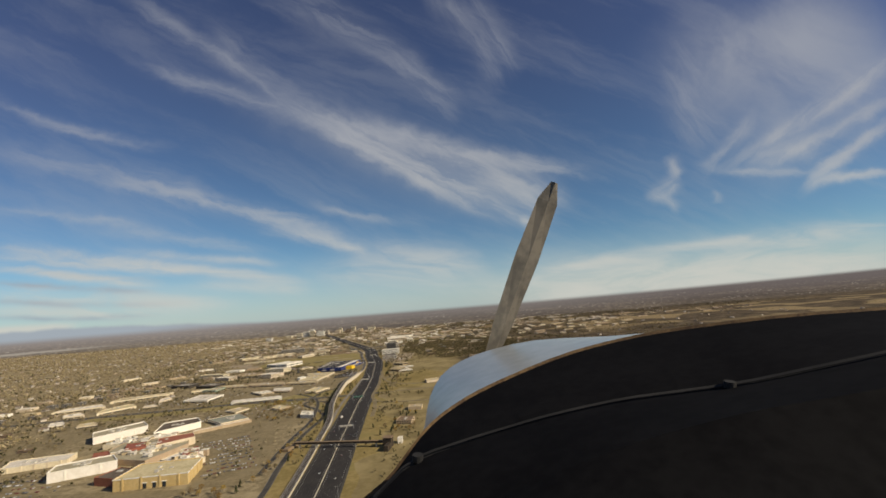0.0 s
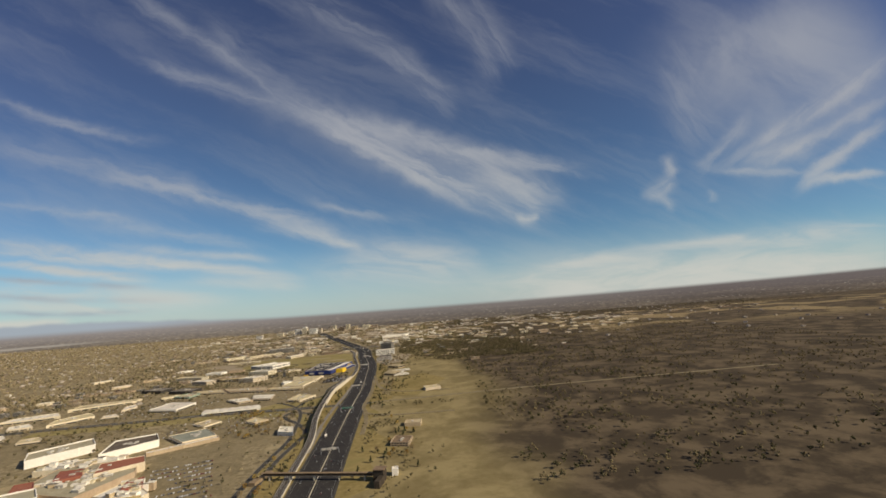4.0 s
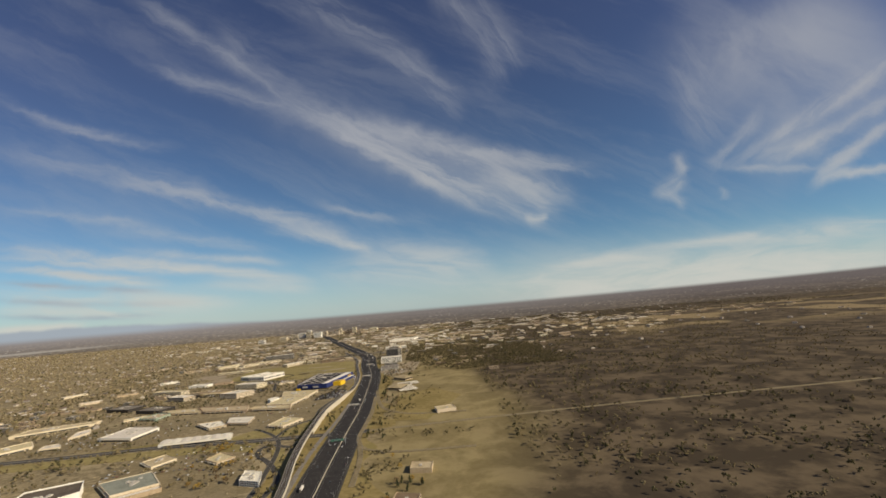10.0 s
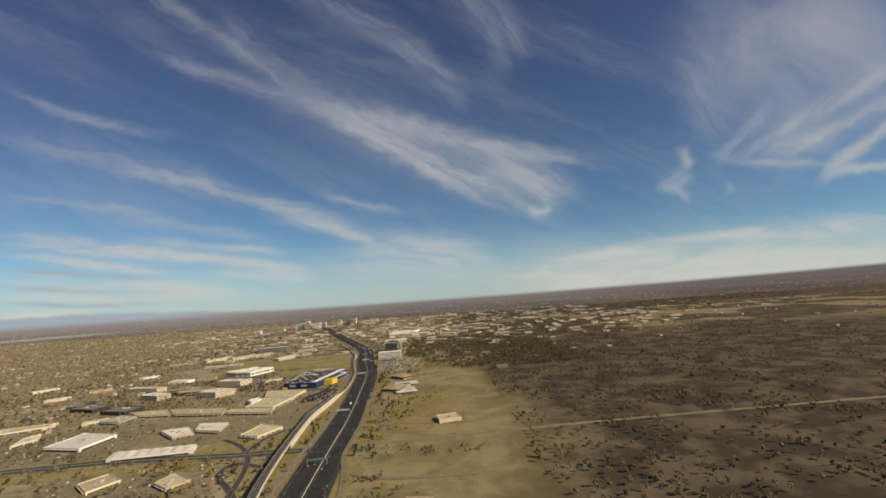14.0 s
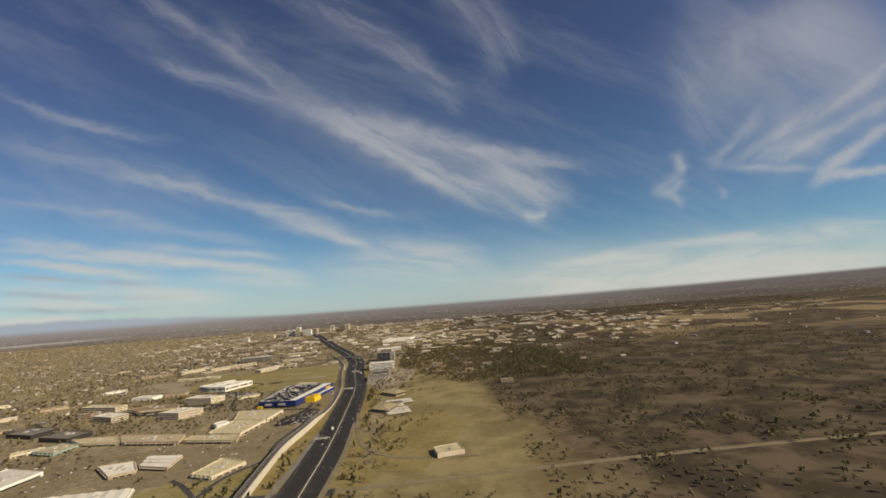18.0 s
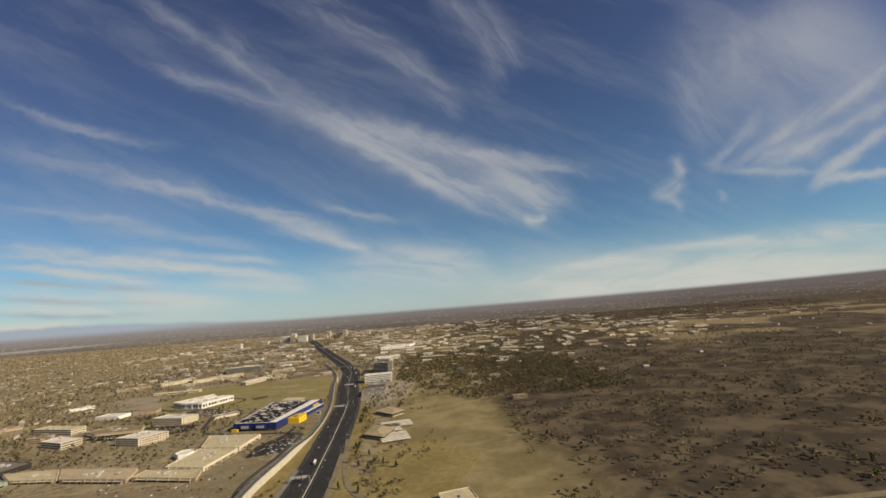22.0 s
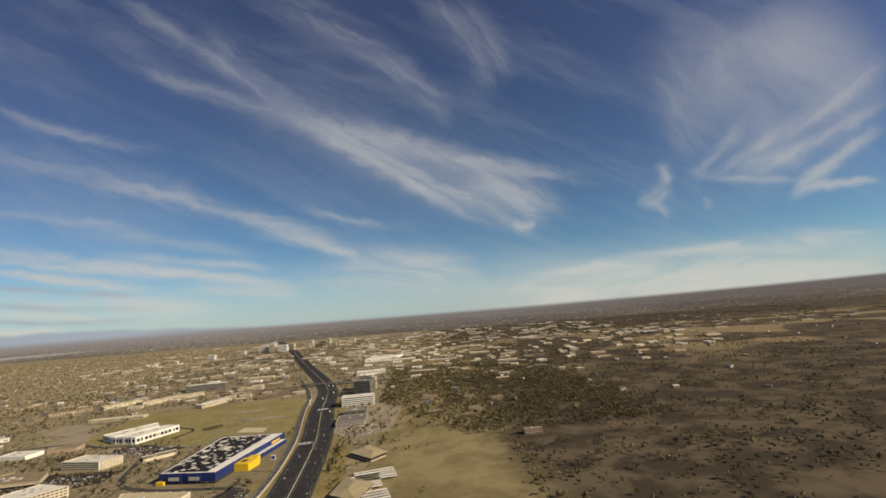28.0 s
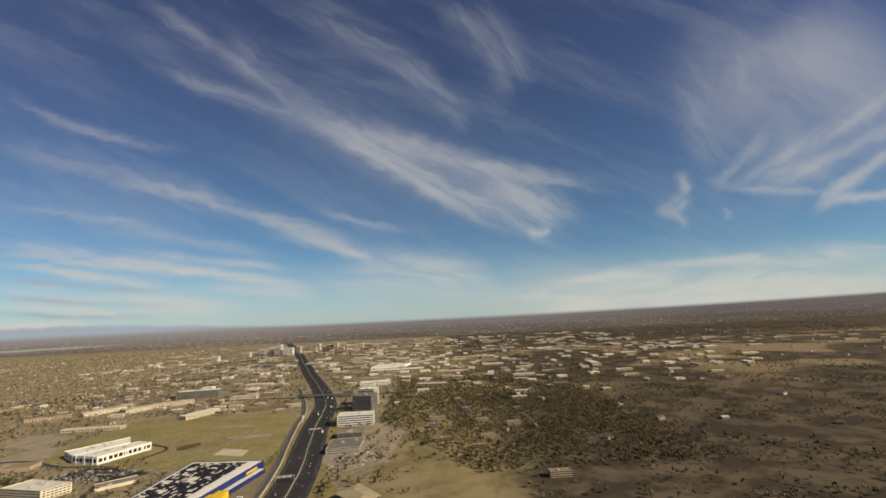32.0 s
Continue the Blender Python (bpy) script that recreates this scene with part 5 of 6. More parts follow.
for k, i in enumerate(spots):
    side = 1 if k % 2 else -1
    p = HWY[i] + sides(HWY, i) * 30.0 * side
    m = pose(p.x, p.y, 0.55, 0, 0, 180 if side > 0 else 0)
    if k:
        copy_thing(lamp, m)
    else:
        lamp.matrix_basis = m

# ---- traffic ----
def car_meshes():
    body = Shape()
    body.solid([(-0.9, -2.2, 0.35), (0.9, -2.2, 0.35), (0.9, 2.2, 0.35), (-0.9, 2.2, 0.35)], [(-0.86, -2.15, 0.95), (0.86, -2.15, 0.95), (0.86, 2.1, 0.82), (-0.86, 2.1, 0.82)])
    cabin = Shape().solid([(-0.82, -1.75, 0.94), (0.82, -1.75, 0.94), (0.82, 0.95, 0.9), (-0.82, 0.95, 0.9)], [(-0.66, -1.2, 1.42), (0.66, -1.2, 1.42), (0.66, 0.25, 1.42), (-0.66, 0.25, 1.42)])
    roof = Shape().box(-0.64, -1.18, 1.42, 0.64, 0.22, 1.48)
    wheel = Shape().solid([(-0.11, 0.32 * math.cos(a * math.tau / 10), 0.32 * math.sin(a * math.tau / 10)) for a in range(10)], [(0.11, 0.32 * math.cos(a * math.tau / 10), 0.32 * math.sin(a * math.tau / 10)) for a in range(10)])
    return body, cabin, roof, wheel


body, cabin, roof, wheel = car_meshes()
car = thing("car", "small car driving on the motorway", "car", group="motorway traffic")
part("body", body, M_car, car)
part("windows", cabin, M_glass, car, "dark windows")
part("roof", roof, M_car, car)
wheel_mesh = wheel.mesh("wheel", M_tyre)
for x in (-0.82, 0.82):
    for y in (-1.35, 1.35):
        part("wheel", wheel_mesh, M_tyre, car, at=pose(x, y, 0.32))
truck = thing("lorry", "lorry with a long white box trailer on the motorway", "lorry", group="motorway lorries")
part("trailer", Shape().box(-1.3, -9.5, 1.1, 1.3, 3.0, 4.0), M_white_wall, truck, "white box trailer")
part("cab", Shape().solid([(-1.25, 3.6, 0.6), (1.25, 3.6, 0.6), (1.25, 6.2, 0.6), (-1.25, 6.2, 0.6)], [(-1.2, 3.6, 3.2), (1.2, 3.6, 3.2), (1.2, 5.6, 3.2), (-1.2, 5.6, 3.2)]), M_car, truck)
part("windscreen", Shape().box(-1.1, 5.75, 1.9, 1.1, 6.0, 2.9), M_glass, truck)
part("chassis", Shape().box(-0.6, -9.0, 0.6, 0.6, 4.0, 1.1), M_darkwall, truck)
big = Shape().solid([(-0.18, 0.5 * math.cos(a * math.tau / 10), 0.5 * math.sin(a * math.tau / 10)) for a in range(10)], [(0.18, 0.5 * math.cos(a * math.tau / 10), 0.5 * math.sin(a * math.tau / 10)) for a in range(10)]).mesh("wheel", M_tyre)
for x in (-1.05, 1.05):
    for y in (-8.2, -6.8, 2.2, 5.0):
        part("wheel", big, M_tyre, truck, at=pose(x, y, 0.5))
rnd = random.Random(11)
placed = {"car": 0, "lorry": 0}
for k in range(190):
    i = rnd.randrange(26, 175)
    off = rnd.choice((-24.5, -20.7, -16.9, -13.1, -9.3, -5.5, 5.5, 9.3, 13.1, 16.9, 20.7, 24.5))
    p = HWY[i].lerp(HWY[i + 1], rnd.random()) + sides(HWY, i) * off
    d = HWY[i + 1] - HWY[i]
    turn = math.degrees(math.atan2(-d.x, d.y)) + (180 if off < 0 else 0)
    which = truck if k % 15 == 7 else car
    m = pose(p.x, p.y, 0.6, 0, 0, turn)
    if placed["lorry" if which is truck else "car"]:
        copy_thing(which, m)
    else:
        which.matrix_basis = m
    placed["lorry" if which is truck else "car"] += 1


def parked(name, spots, label):
    """Parked cars, too many to count, as one mesh of low bodies with cabins."""
    s = Shape()
    for x, y, turn in spots:
        c, n = math.cos(radians(turn)), math.sin(radians(turn))
        at = lambda px, py, z: (x + px * c - py * n, y + px * n + py * c, z)
        k = len(s.v)
        for ring_z, w, y0, y1 in ((0.55, 0.9, -2.2, 2.2), (1.15, 0.9, -2.15, 2.1), (1.2, 0.8, -1.7, 0.9), (1.75, 0.66, -1.2, 0.3)):
            s.v += [at(-w, y0, ring_z), at(w, y0, ring_z), at(w, y1, ring_z), at(-w, y1, ring_z)]
        for r in range(3):
            o = k + 4 * r
            s.f += [(o + j, o + (j + 1) % 4, o + 4 + (j + 1) % 4, o + 4 + j) for j in range(4)]
        s.f.append((k + 12, k + 13, k + 14, k + 15))
    return tagged(new(name, s.mesh(name, M_car_far)), label, "cars", kind="stuff")


def rows_of_cars(corner, along_v, across_v, n, m, fill, turn, seed):
    r, out = random.Random(seed), []
    for a in range(m):
        for b in range(n):
            if r.random() < fill:
                p = Vector(corner) + Vector(along_v) * b + Vector(across_v) * a
                if not any(x0 < p.x < x1 and y0 < p.y < y1 for x0, y0, x1, y1 in BLOCKS):
                    out.append((p.x, p.y, turn + r.uniform(-3, 3)))
    return out


BLOCKS = [t for t in TAKEN if (t[2] - t[0]) < 150 and (t[3] - t[1]) < 150]
parked("parked_cars", rows_of_cars((-676, 1958), (2.8, -0.45), (1.5, 8.5), 44, 7, 0.8, 10, 1), "many parked cars in the dark office lot")
parked("parked_cars", rows_of_cars((-770, 1802), (2.8, -0.3), (1.0, 9), 66, 7, 0.6, 8, 2), "many parked cars beside the offices")
parked("parked_cars", rows_of_cars((-340, 1600), (1.0, 2.8), (9, -2), 34, 5, 0.5, 70, 3), "parked cars in front of the blue store")
parked("parked_cars", rows_of_cars((-440, 880), (2.6, 1.0), (8.2, -18), 30, 11, 0.82, 20, 4), "many parked cars in the mall lot")
parked("parked_cars", rows_of_cars((-530, 1370), (2.8, 0.4), (2, 17), 68, 9, 0.12, 8, 5), "scattered parked cars in the retail lot")
parked("parked_cars", rows_of_cars((-890, 1300), (2.8, 0), (0, 17), 110, 10, 0.12, 0, 6), "scattered parked cars in the retail lot")
parked("parked_cars", rows_of_cars((-560, 1060), (2.8, 0.2), (1, 15), 90, 10, 0.16, 4, 7), "scattered parked cars near the restaurants")
parked("parked_cars", rows_of_cars((-880, 640), (2.8, -0.2), (3, 16), 110, 9, 0.3, 4, 8), "parked cars round the mall")
parked("parked_cars", rows_of_cars((-205, 1935), (2.8, 0.8), (0, 14), 28, 6, 0.25, 0, 9), "parked cars at the building site")

# ---- filler blocks along the northern corridor ----
PROTOS = []
for k, (w, d, h, wall, rf, st, lab) in enumerate((
        (60, 34, 9, M_white_wall, M_roof_white, 0, "long white-roofed warehouse among trees"), (42, 26, 12, M_cream, M_roof_tan, 3, "cream office block with ribbon windows"),
        (80, 28, 8, M_tan, M_roof_tan, 0, "long tan warehouse with a flat roof"), (34, 30, 15, M_white_wall, M_roof_white, 4, "white office block with ribbon windows"),
        (50, 22, 8, M_brown, M_roof_brown, 2, "low brown brick office block"), (70, 45, 10, M_cream, M_roof_white, 0, "broad cream commercial block with a white roof"),
        (30, 24, 10, M_concrete_dark, M_roof_grey, 3, "small grey office block"), (46, 18, 11, M_tan, M_roof_brown, 3, "tan apartment block with brown roof"),
        (130, 42, 8, M_tan, M_roof_white, 0, "long tan warehouse with a pale roof"), (150, 36, 8, M_brown, M_roof_white, 0, "very long pale-roofed brown warehouse"), (100, 48, 8, M_tan, M_roof_tan, 2, "broad tan commercial hall"))):
    b = building("commercial_block", [(-w / 2, -d / 2), (w / 2, -d / 2), (w / 2, d / 2), (-w / 2, d / 2)], h, lab, wall, rf, storeys=st, units=1, group="far commercial blocks", joined=True)
    TAKEN.pop()
    PROTOS.append((b, max(w, d), 0))
used = set()
rnd = random.Random(21)
SITES = []


def clear(x, y, m):
    return not any(x0 - m < x < x1 + m and y0 - m < y < y1 + m for x0, y0, x1, y1 in TAKEN) and all((x - a) ** 2 + (y - b) ** 2 > (m + c) ** 2 for a, b, c in SITES)


def settle(x, y, turn, k):
    b, size, _ = PROTOS[k]
    big = rnd.uniform(0.55, 1.0)
    m = pose(x, y, 0, 0, 0, turn) @ Matrix.Diagonal((big, big, rnd.uniform(0.75, 1.1), 1))
    if k in used:
        copy_thing(b, m)
    else:
        b.matrix_basis = m
        used.add(k)
    SITES.append((x, y, size * 0.55))
    TAKEN.append((x - size * 0.4, y - size * 0.4, x + size * 0.4, y + size * 0.4))


# zones: centre, spread, number, kinds
for cx, cy, sx, sy, count, kinds in ((-150, 3350, 330, 420, 54, (8, 9, 10, 8, 0, 4, 5)), (250, 3000, 330, 330, 30, (8, 1, 2, 10, 5, 6)), (-800, 3350, 380, 420, 56, (4, 1, 7, 2, 0, 6)),
                                     (-760, 2600, 230, 150, 20, (7, 4, 1, 7)), (-1250, 2750, 260, 300, 18, (7, 4, 6)), (-420, 4250, 500, 420, 46, (8, 9, 10, 5, 1, 2)),
                                     (-1830, 3980, 110, 200, 16, (0, 5, 2, 9)), (900, 3350, 420, 420, 34, (8, 9, 5, 2)), (2100, 3900, 700, 300, 30, (9, 8, 10)),
                                     (-1150, 1420, 170, 180, 16, (0, 5, 2, 6)), (-1050, 1000, 220, 200, 10, (7, 4, 6)), (-1000, 1650, 200, 150, 8, (4, 7, 6)), (60, 2250, 120, 260, 12, (4, 6, 7))):
    tries = made = 0
    while made < count and tries < 900:
        tries += 1
        x, y = rnd.gauss(cx, sx * 0.6), rnd.gauss(cy, sy * 0.6)
        k = rnd.choice(kinds)
        if clear(x, y, PROTOS[k][1] * 0.52):
            settle(x, y, rnd.choice((0, 0, 0, 4, 8, -6, 12, 92)), k)
            made += 1
for k in range(len(PROTOS)):
    if k not in used:
        settle(-1500 - 90 * k, 4300, 0, k)

# towers of the business district far up the motorway
for k, (x, y, w, d, h, wall) in enumerate(((-1290, 4560, 60, 40, 56, M_white_wall), (-1210, 4530, 46, 36, 62, M_cream), (-1140, 4520, 70, 34, 54, M_white_wall), (-1375, 4640, 54, 40, 44, M_cream),
                                         (-1250, 4680, 40, 40, 70, M_white_wall), (-1090, 4660, 36, 36, 52, M_cream), (-1000, 4720, 50, 34, 38, M_cream), (-1460, 4560, 60, 34, 30, M_cream),
                                         (-890, 4690, 60, 36, 34, M_brown), (-780, 4730, 44, 36, 30, M_tan), (-1560, 4300, 50, 30, 34, M_white_wall),
                                         (-1035, 4898, 45, 34, 42, M_tan), (-984, 4850, 31, 34, 58, M_cream), (-917, 4898, 55, 34, 38, M_brown), (-851, 4874, 37, 34, 58, M_cream), (-789, 4886, 49, 34, 34, M_tan), (-677, 4850, 76, 34, 41, M_cream), (-586, 4874, 61, 34, 31, M_tan))):
    building("business_tower", [(x, y), (x + w, y - 6), (x + w + 4, y + d), (x + 4, y + d + 6)], h, "distant office tower of the business district", wall, M_roof_white, storeys=int(h / 5), units=2, joined=True, category="office tower", group="business district towers")

# ---- trees and houses ----
def clump(shape, x, y, z, r, rz, rnd_, sides_=5):
    """An uneven double cone of leaves."""
    n = len(shape.v)
    turn = rnd_.uniform(0, 6)
    shape.v.append((x + rnd_.uniform(-.2, .2) * r, y + rnd_.uniform(-.2, .2) * r, z + rz))
    for i in range(sides_):
        a, q = turn + i * math.tau / sides_, r * rnd_.uniform(0.65, 1.25)
        shape.v.append((x + q * math.cos(a), y + q * math.sin(a), z + rz * rnd_.uniform(-0.45, 0.4)))
    shape.v.append((x, y, z - rz * 0.9))
    for i in range(sides_):
        j = (i + 1) % sides_
        shape.f += [(n, n + 1 + i, n + 1 + j), (n + 1 + sides_, n + 1 + j, n + 1 + i)]


def trunk(h, r):
    s = Shape()
    rings = [(0.0, r), (h * 0.5, r * 0.7), (h, r * 0.3)]
    for (z0, r0), (z1, r1) in zip(rings, rings[1:]):
        s.solid([(r0 * math.cos(a * math.tau / 6), r0 * math.sin(a * math.tau / 6), z0 - 0.4 * (z0 == 0)) for a in range(6)], [(r1 * math.cos(a * math.tau / 6), r1 * math.sin(a * math.tau / 6), z1) for a in range(6)])
    for a in range(5):
        t, q = a * 1.26, h * 0.42
        d = Vector((math.cos(t), math.sin(t)))
        b, e = Vector((0, 0, h * (0.4 + 0.08 * a))), Vector((d.x * q, d.y * q, h * (0.7 + 0.07 * a)))
        s.solid([tuple(b + Vector((0.12, 0, 0))), tuple(b + Vector((-0.06, 0.1, 0))), tuple(b + Vector((-0.06, -0.1, 0)))], [tuple(e + Vector((0.04, 0, 0))), tuple(e + Vector((-0.02, 0.03, 0))), tuple(e + Vector((-0.02, -0.03, 0)))])
    return s


def tree(name, label, mat, h, seed, pine=False):
    r = random.Random(seed)
    top = thing(name, label, "tree", group="roadside trees")
    part("trunk", trunk(h * (0.95 if pine else 0.8), h * 0.03), M_bark, top)
    s = Shape()
    for k in range(46):
        if pine:
            f = k / 46
            q, z = h * 0.26 * (1 - f) * r.uniform(0.5, 1.0), h * (0.12 + 0.85 * f)
        else:
            z = h * r.uniform(0.36, 0.98)
            q = h * 0.42 * math.sqrt(max(0.02, 1 - ((z / h - 0.62) / 0.42) ** 2)) * math.sqrt(r.random())
        a = r.uniform(0, math.tau)
        clump(s, q * math.cos(a), q * math.sin(a), z, h * r.uniform(0.06, 0.12), h * r.uniform(0.04, 0.09), r)
    part("crown", s, mat, top)
    return top


TREES = [tree("tree", "bare brown autumn tree with thin twiggy crown", M_bare, 9, 1), tree("tree", "golden-brown autumn tree beside a road", M_gold, 8, 2),
         tree("pine_tree", "dark evergreen tree with narrow crown", M_pine, 10, 3, True), tree("tree", "low dark evergreen shrub-like tree", M_pine, 6, 4),
         tree("tree", "small bare olive-brown autumn tree", M_bare, 6, 5)]
placed_trees = [False] * len(TREES)


class Grid:
    """Quick test of plan boxes."""

    def __init__(self, boxes, cell=60.0):
        self.cell, self.at = cell, {}
        for b in boxes:
            for i in range(int(b[0] // cell), int(b[2] // cell) + 1):
                for j in range(int(b[1] // cell), int(b[3] // cell) + 1):
                    self.at.setdefault((i, j), []).append(b)

    def free(self, x, y):
        return not any(b[0] < x < b[2] and b[1] < y < b[3] for b in self.at.get((int(x // self.cell), int(y // self.cell)), ()))


grid = Grid(TAKEN)


def plant(k, x, y, rnd_):
    m = pose(x, y, 0.2, 0, 0, rnd_.uniform(0, 360))
    if placed_trees[k]:
        copy_thing(TREES[k], m)
    else:
        TREES[k].matrix_basis = m
        placed_trees[k] = True


rnd = random.Random(5)
# groves and rows beside the motorway, picked out tree by tree: centre, spread, number, kinds
for cx, cy, sx, sy, n, kinds in ((-300, 745, 26, 60, 30, (1, 0, 1, 2)), (-330, 900, 30, 60, 20, (0, 1, 1)), (-240, 1330, 12, 50, 14, (3, 2, 3)), (-120, 1450, 22, 70, 22, (3, 2, 0)),
                                 (-70, 930, 30, 80, 26, (0, 3, 2, 1)), (-130, 1230, 14, 40, 10, (3, 2)), (-150, 1880, 25, 40, 14, (2, 0, 4)), (-205, 1900, 12, 40, 8, (3, 3, 2)),
                                 (-175, 1560, 16, 60, 14, (2, 3, 0)), (-420, 1180, 20, 30, 12, (1, 1, 0)), (-360, 1110, 20, 40, 12, (1, 0, 1)), (-590, 2060, 40, 12, 12, (2, 3)),
                                 (-510, 2020, 40, 8, 12, (2, 3, 2)), (-540, 2110, 20, 10, 8, (4, 0)), (-200, 1720, 12, 60, 14, (3, 2, 2)), (-300, 1262, 14, 12, 6, (3,)), (-330, 2330, 14, 60, 8, (4, 0)), (-120, 2060, 20, 90, 12, (0, 4))):
    made = tries = 0
    while made < n and tries < 200:
        tries += 1
        x, y = rnd.gauss(cx, sx), rnd.gauss(cy, sy)
        if grid.free(x, y):
            plant(rnd.choice(kinds), x, y, rnd)
            made += 1
# evergreens added at the west foot of the viaduct, in place of its dark shadow band
for i in range(len(RAIL)):
    if 1175 < RAIL[i].y < 1460:
        for step in (0.0, 0.5):
            p = RAIL[i].lerp(RAIL[min(i + 1, len(RAIL) - 1)], step) + sides(RAIL, i) * -(8.5 + 4 * rnd.random())
            plant(rnd.choice((2, 3, 3)), p.x, p.y, rnd)
for k in range(len(TREES)):
    if not placed_trees[k]:
        plant(k, -330 - 8 * k, 1100, rnd)


def scatter(n, seed, region, density, room=0.0):
    """Random plan points inside a box, kept where density(x, y) allows."""
    r, out = random.Random(seed), []
    x0, y0, x1, y1 = region
    for _ in range(n):
        x, y = r.uniform(x0, x1), r.uniform(y0, y1)
        if r.random() < density(x, y) and grid.free(x, y):
            out.append((x, y))
    return out


def patchy(scale, bias):
    return lambda x, y: max(0.0, min(1.0, bias + 0.9 * noise.noise((x / scale, y / scale, 3.1))))


def woods(name, spots, mat, label, low, high, seed):
    r = random.Random(seed)
    s = Shape()
    for x, y in spots:
        h = r.uniform(low, high)
        near = y < 2500 and x > -1700
        for k in range(9 if near else 3):
            w = h * r.uniform(0.10, 0.19) if near else h * r.uniform(0.16, 0.30)
            clump(s, x + r.uniform(-.26, .26) * h, y + r.uniform(-.26, .26) * h, h * r.uniform(0.36, 0.8), w, w * r.uniform(0.7, 1.1), r, 4)
    return tagged(new(name, s.mesh(name, mat)), label, "trees", kind="stuff")


def houses(name, spots, seed, label):
    """Gabled houses, too many to count; walls and roofs as two meshes under one thing."""
    r = random.Random(seed)
    wall, roof_s = Shape(), Shape()
    for x, y in spots:
        w, d, h, t = r.uniform(4.5, 7), r.uniform(5.5, 10), r.uniform(3.2, 6.2), r.choice((0, 90, 20, 110, 45)) + r.uniform(-6, 6)
        c, n = math.cos(radians(t)), math.sin(radians(t))
        at = lambda px, py, z: (x + px * c - py * n, y + px * n + py * c, z)
        up = h + w * 0.5
        wall.solid([at(-w, -d, -0.4), at(w, -d, -0.4), at(w, d, -0.4), at(-w, d, -0.4)], [at(-w, -d, h), at(w, -d, h), at(w, d, h), at(-w, d, h)])
        e = 0.7
        roof_s.solid([at(-w - e, -d - e, h - 0.1), at(w + e, -d - e, h - 0.1), at(w + e, d + e, h - 0.1), at(-w - e, d + e, h - 0.1)],
                     [at(-0.05, -d * 0.9, up), at(0.05, -d * 0.9, up), at(0.05, d * 0.9, up), at(-0.05, d * 0.9, up)])
    top = tagged(new(name), label, "houses", kind="stuff")
    part("walls", wall, M_house_wall, top)
    part("roofs", roof_s, M_house_roof, top)
    return top


def suburb(x, y):
    """Built-up and wooded land west of the shops and offices."""
    edge = -880 if y < 2200 else -1000 - 0.25 * (y - 2200)
    if x > edge:
        return 0.12
    return max(0.15, min(1.0, 0.62 + 0.8 * noise.noise((x / 260, y / 260, 1.7))))


homes = scatter(5200, 31, (-5200, 700, -820, 5600), lambda x, y: suburb(x, y) * 0.8)
houses("suburban_houses", homes, 32, "hundreds of small gabled houses among bare trees")
homes_e = scatter(900, 33, (-50, 1900, 2600, 5400), lambda x, y: 0.35 * patchy(300, 0.4)(x, y))
houses("eastern_houses", homes_e, 34, "scattered low houses on the eastern plain")
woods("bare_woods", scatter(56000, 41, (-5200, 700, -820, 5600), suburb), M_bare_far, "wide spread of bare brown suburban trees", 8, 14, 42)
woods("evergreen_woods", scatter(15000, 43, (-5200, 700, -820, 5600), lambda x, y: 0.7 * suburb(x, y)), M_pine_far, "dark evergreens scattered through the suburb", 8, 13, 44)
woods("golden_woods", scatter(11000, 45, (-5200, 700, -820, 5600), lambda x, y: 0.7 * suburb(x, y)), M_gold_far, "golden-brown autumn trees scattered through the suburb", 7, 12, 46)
spread_of_trees = patchy(160, 0.42)


def corridor(x, y):
    """Trees between the commercial blocks, but for the mown land east of the motorway."""
    return 0.0 if x > -175 and y < 1900 and x < 110 else spread_of_trees(x, y)


woods("corridor_woods", scatter(38000, 47, (-1400, 700, 1500, 5200), lambda x, y: corridor(x, y) * (1.0 if y > 2350 else 0.9)), M_corridor, "bare brown trees between the commercial blocks", 6, 12, 48)
woods("corridor_evergreens", scatter(24000, 49, (-1400, 700, 700, 5000), lambda x, y: corridor(x, y) * (0.9 if y > 2350 else 0.7)), M_pine_far, "dark evergreens between the commercial blocks", 6, 12, 50)
# dark woods behind the offices, extended over unseen land the black cowling would cover
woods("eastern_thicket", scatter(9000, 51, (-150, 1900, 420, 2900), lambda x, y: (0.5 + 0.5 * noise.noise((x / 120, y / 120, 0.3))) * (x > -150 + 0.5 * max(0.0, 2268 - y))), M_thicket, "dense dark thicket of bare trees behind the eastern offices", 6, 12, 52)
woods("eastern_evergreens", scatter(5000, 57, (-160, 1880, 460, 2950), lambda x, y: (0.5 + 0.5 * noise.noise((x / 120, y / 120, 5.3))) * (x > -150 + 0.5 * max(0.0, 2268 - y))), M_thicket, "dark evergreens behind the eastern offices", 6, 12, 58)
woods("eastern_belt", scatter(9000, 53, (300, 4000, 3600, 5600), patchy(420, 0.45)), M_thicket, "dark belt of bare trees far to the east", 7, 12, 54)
# shrubs added on unseen land, dark in place of the black cowling
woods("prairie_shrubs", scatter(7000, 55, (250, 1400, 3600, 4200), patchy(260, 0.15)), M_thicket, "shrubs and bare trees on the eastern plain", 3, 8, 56)

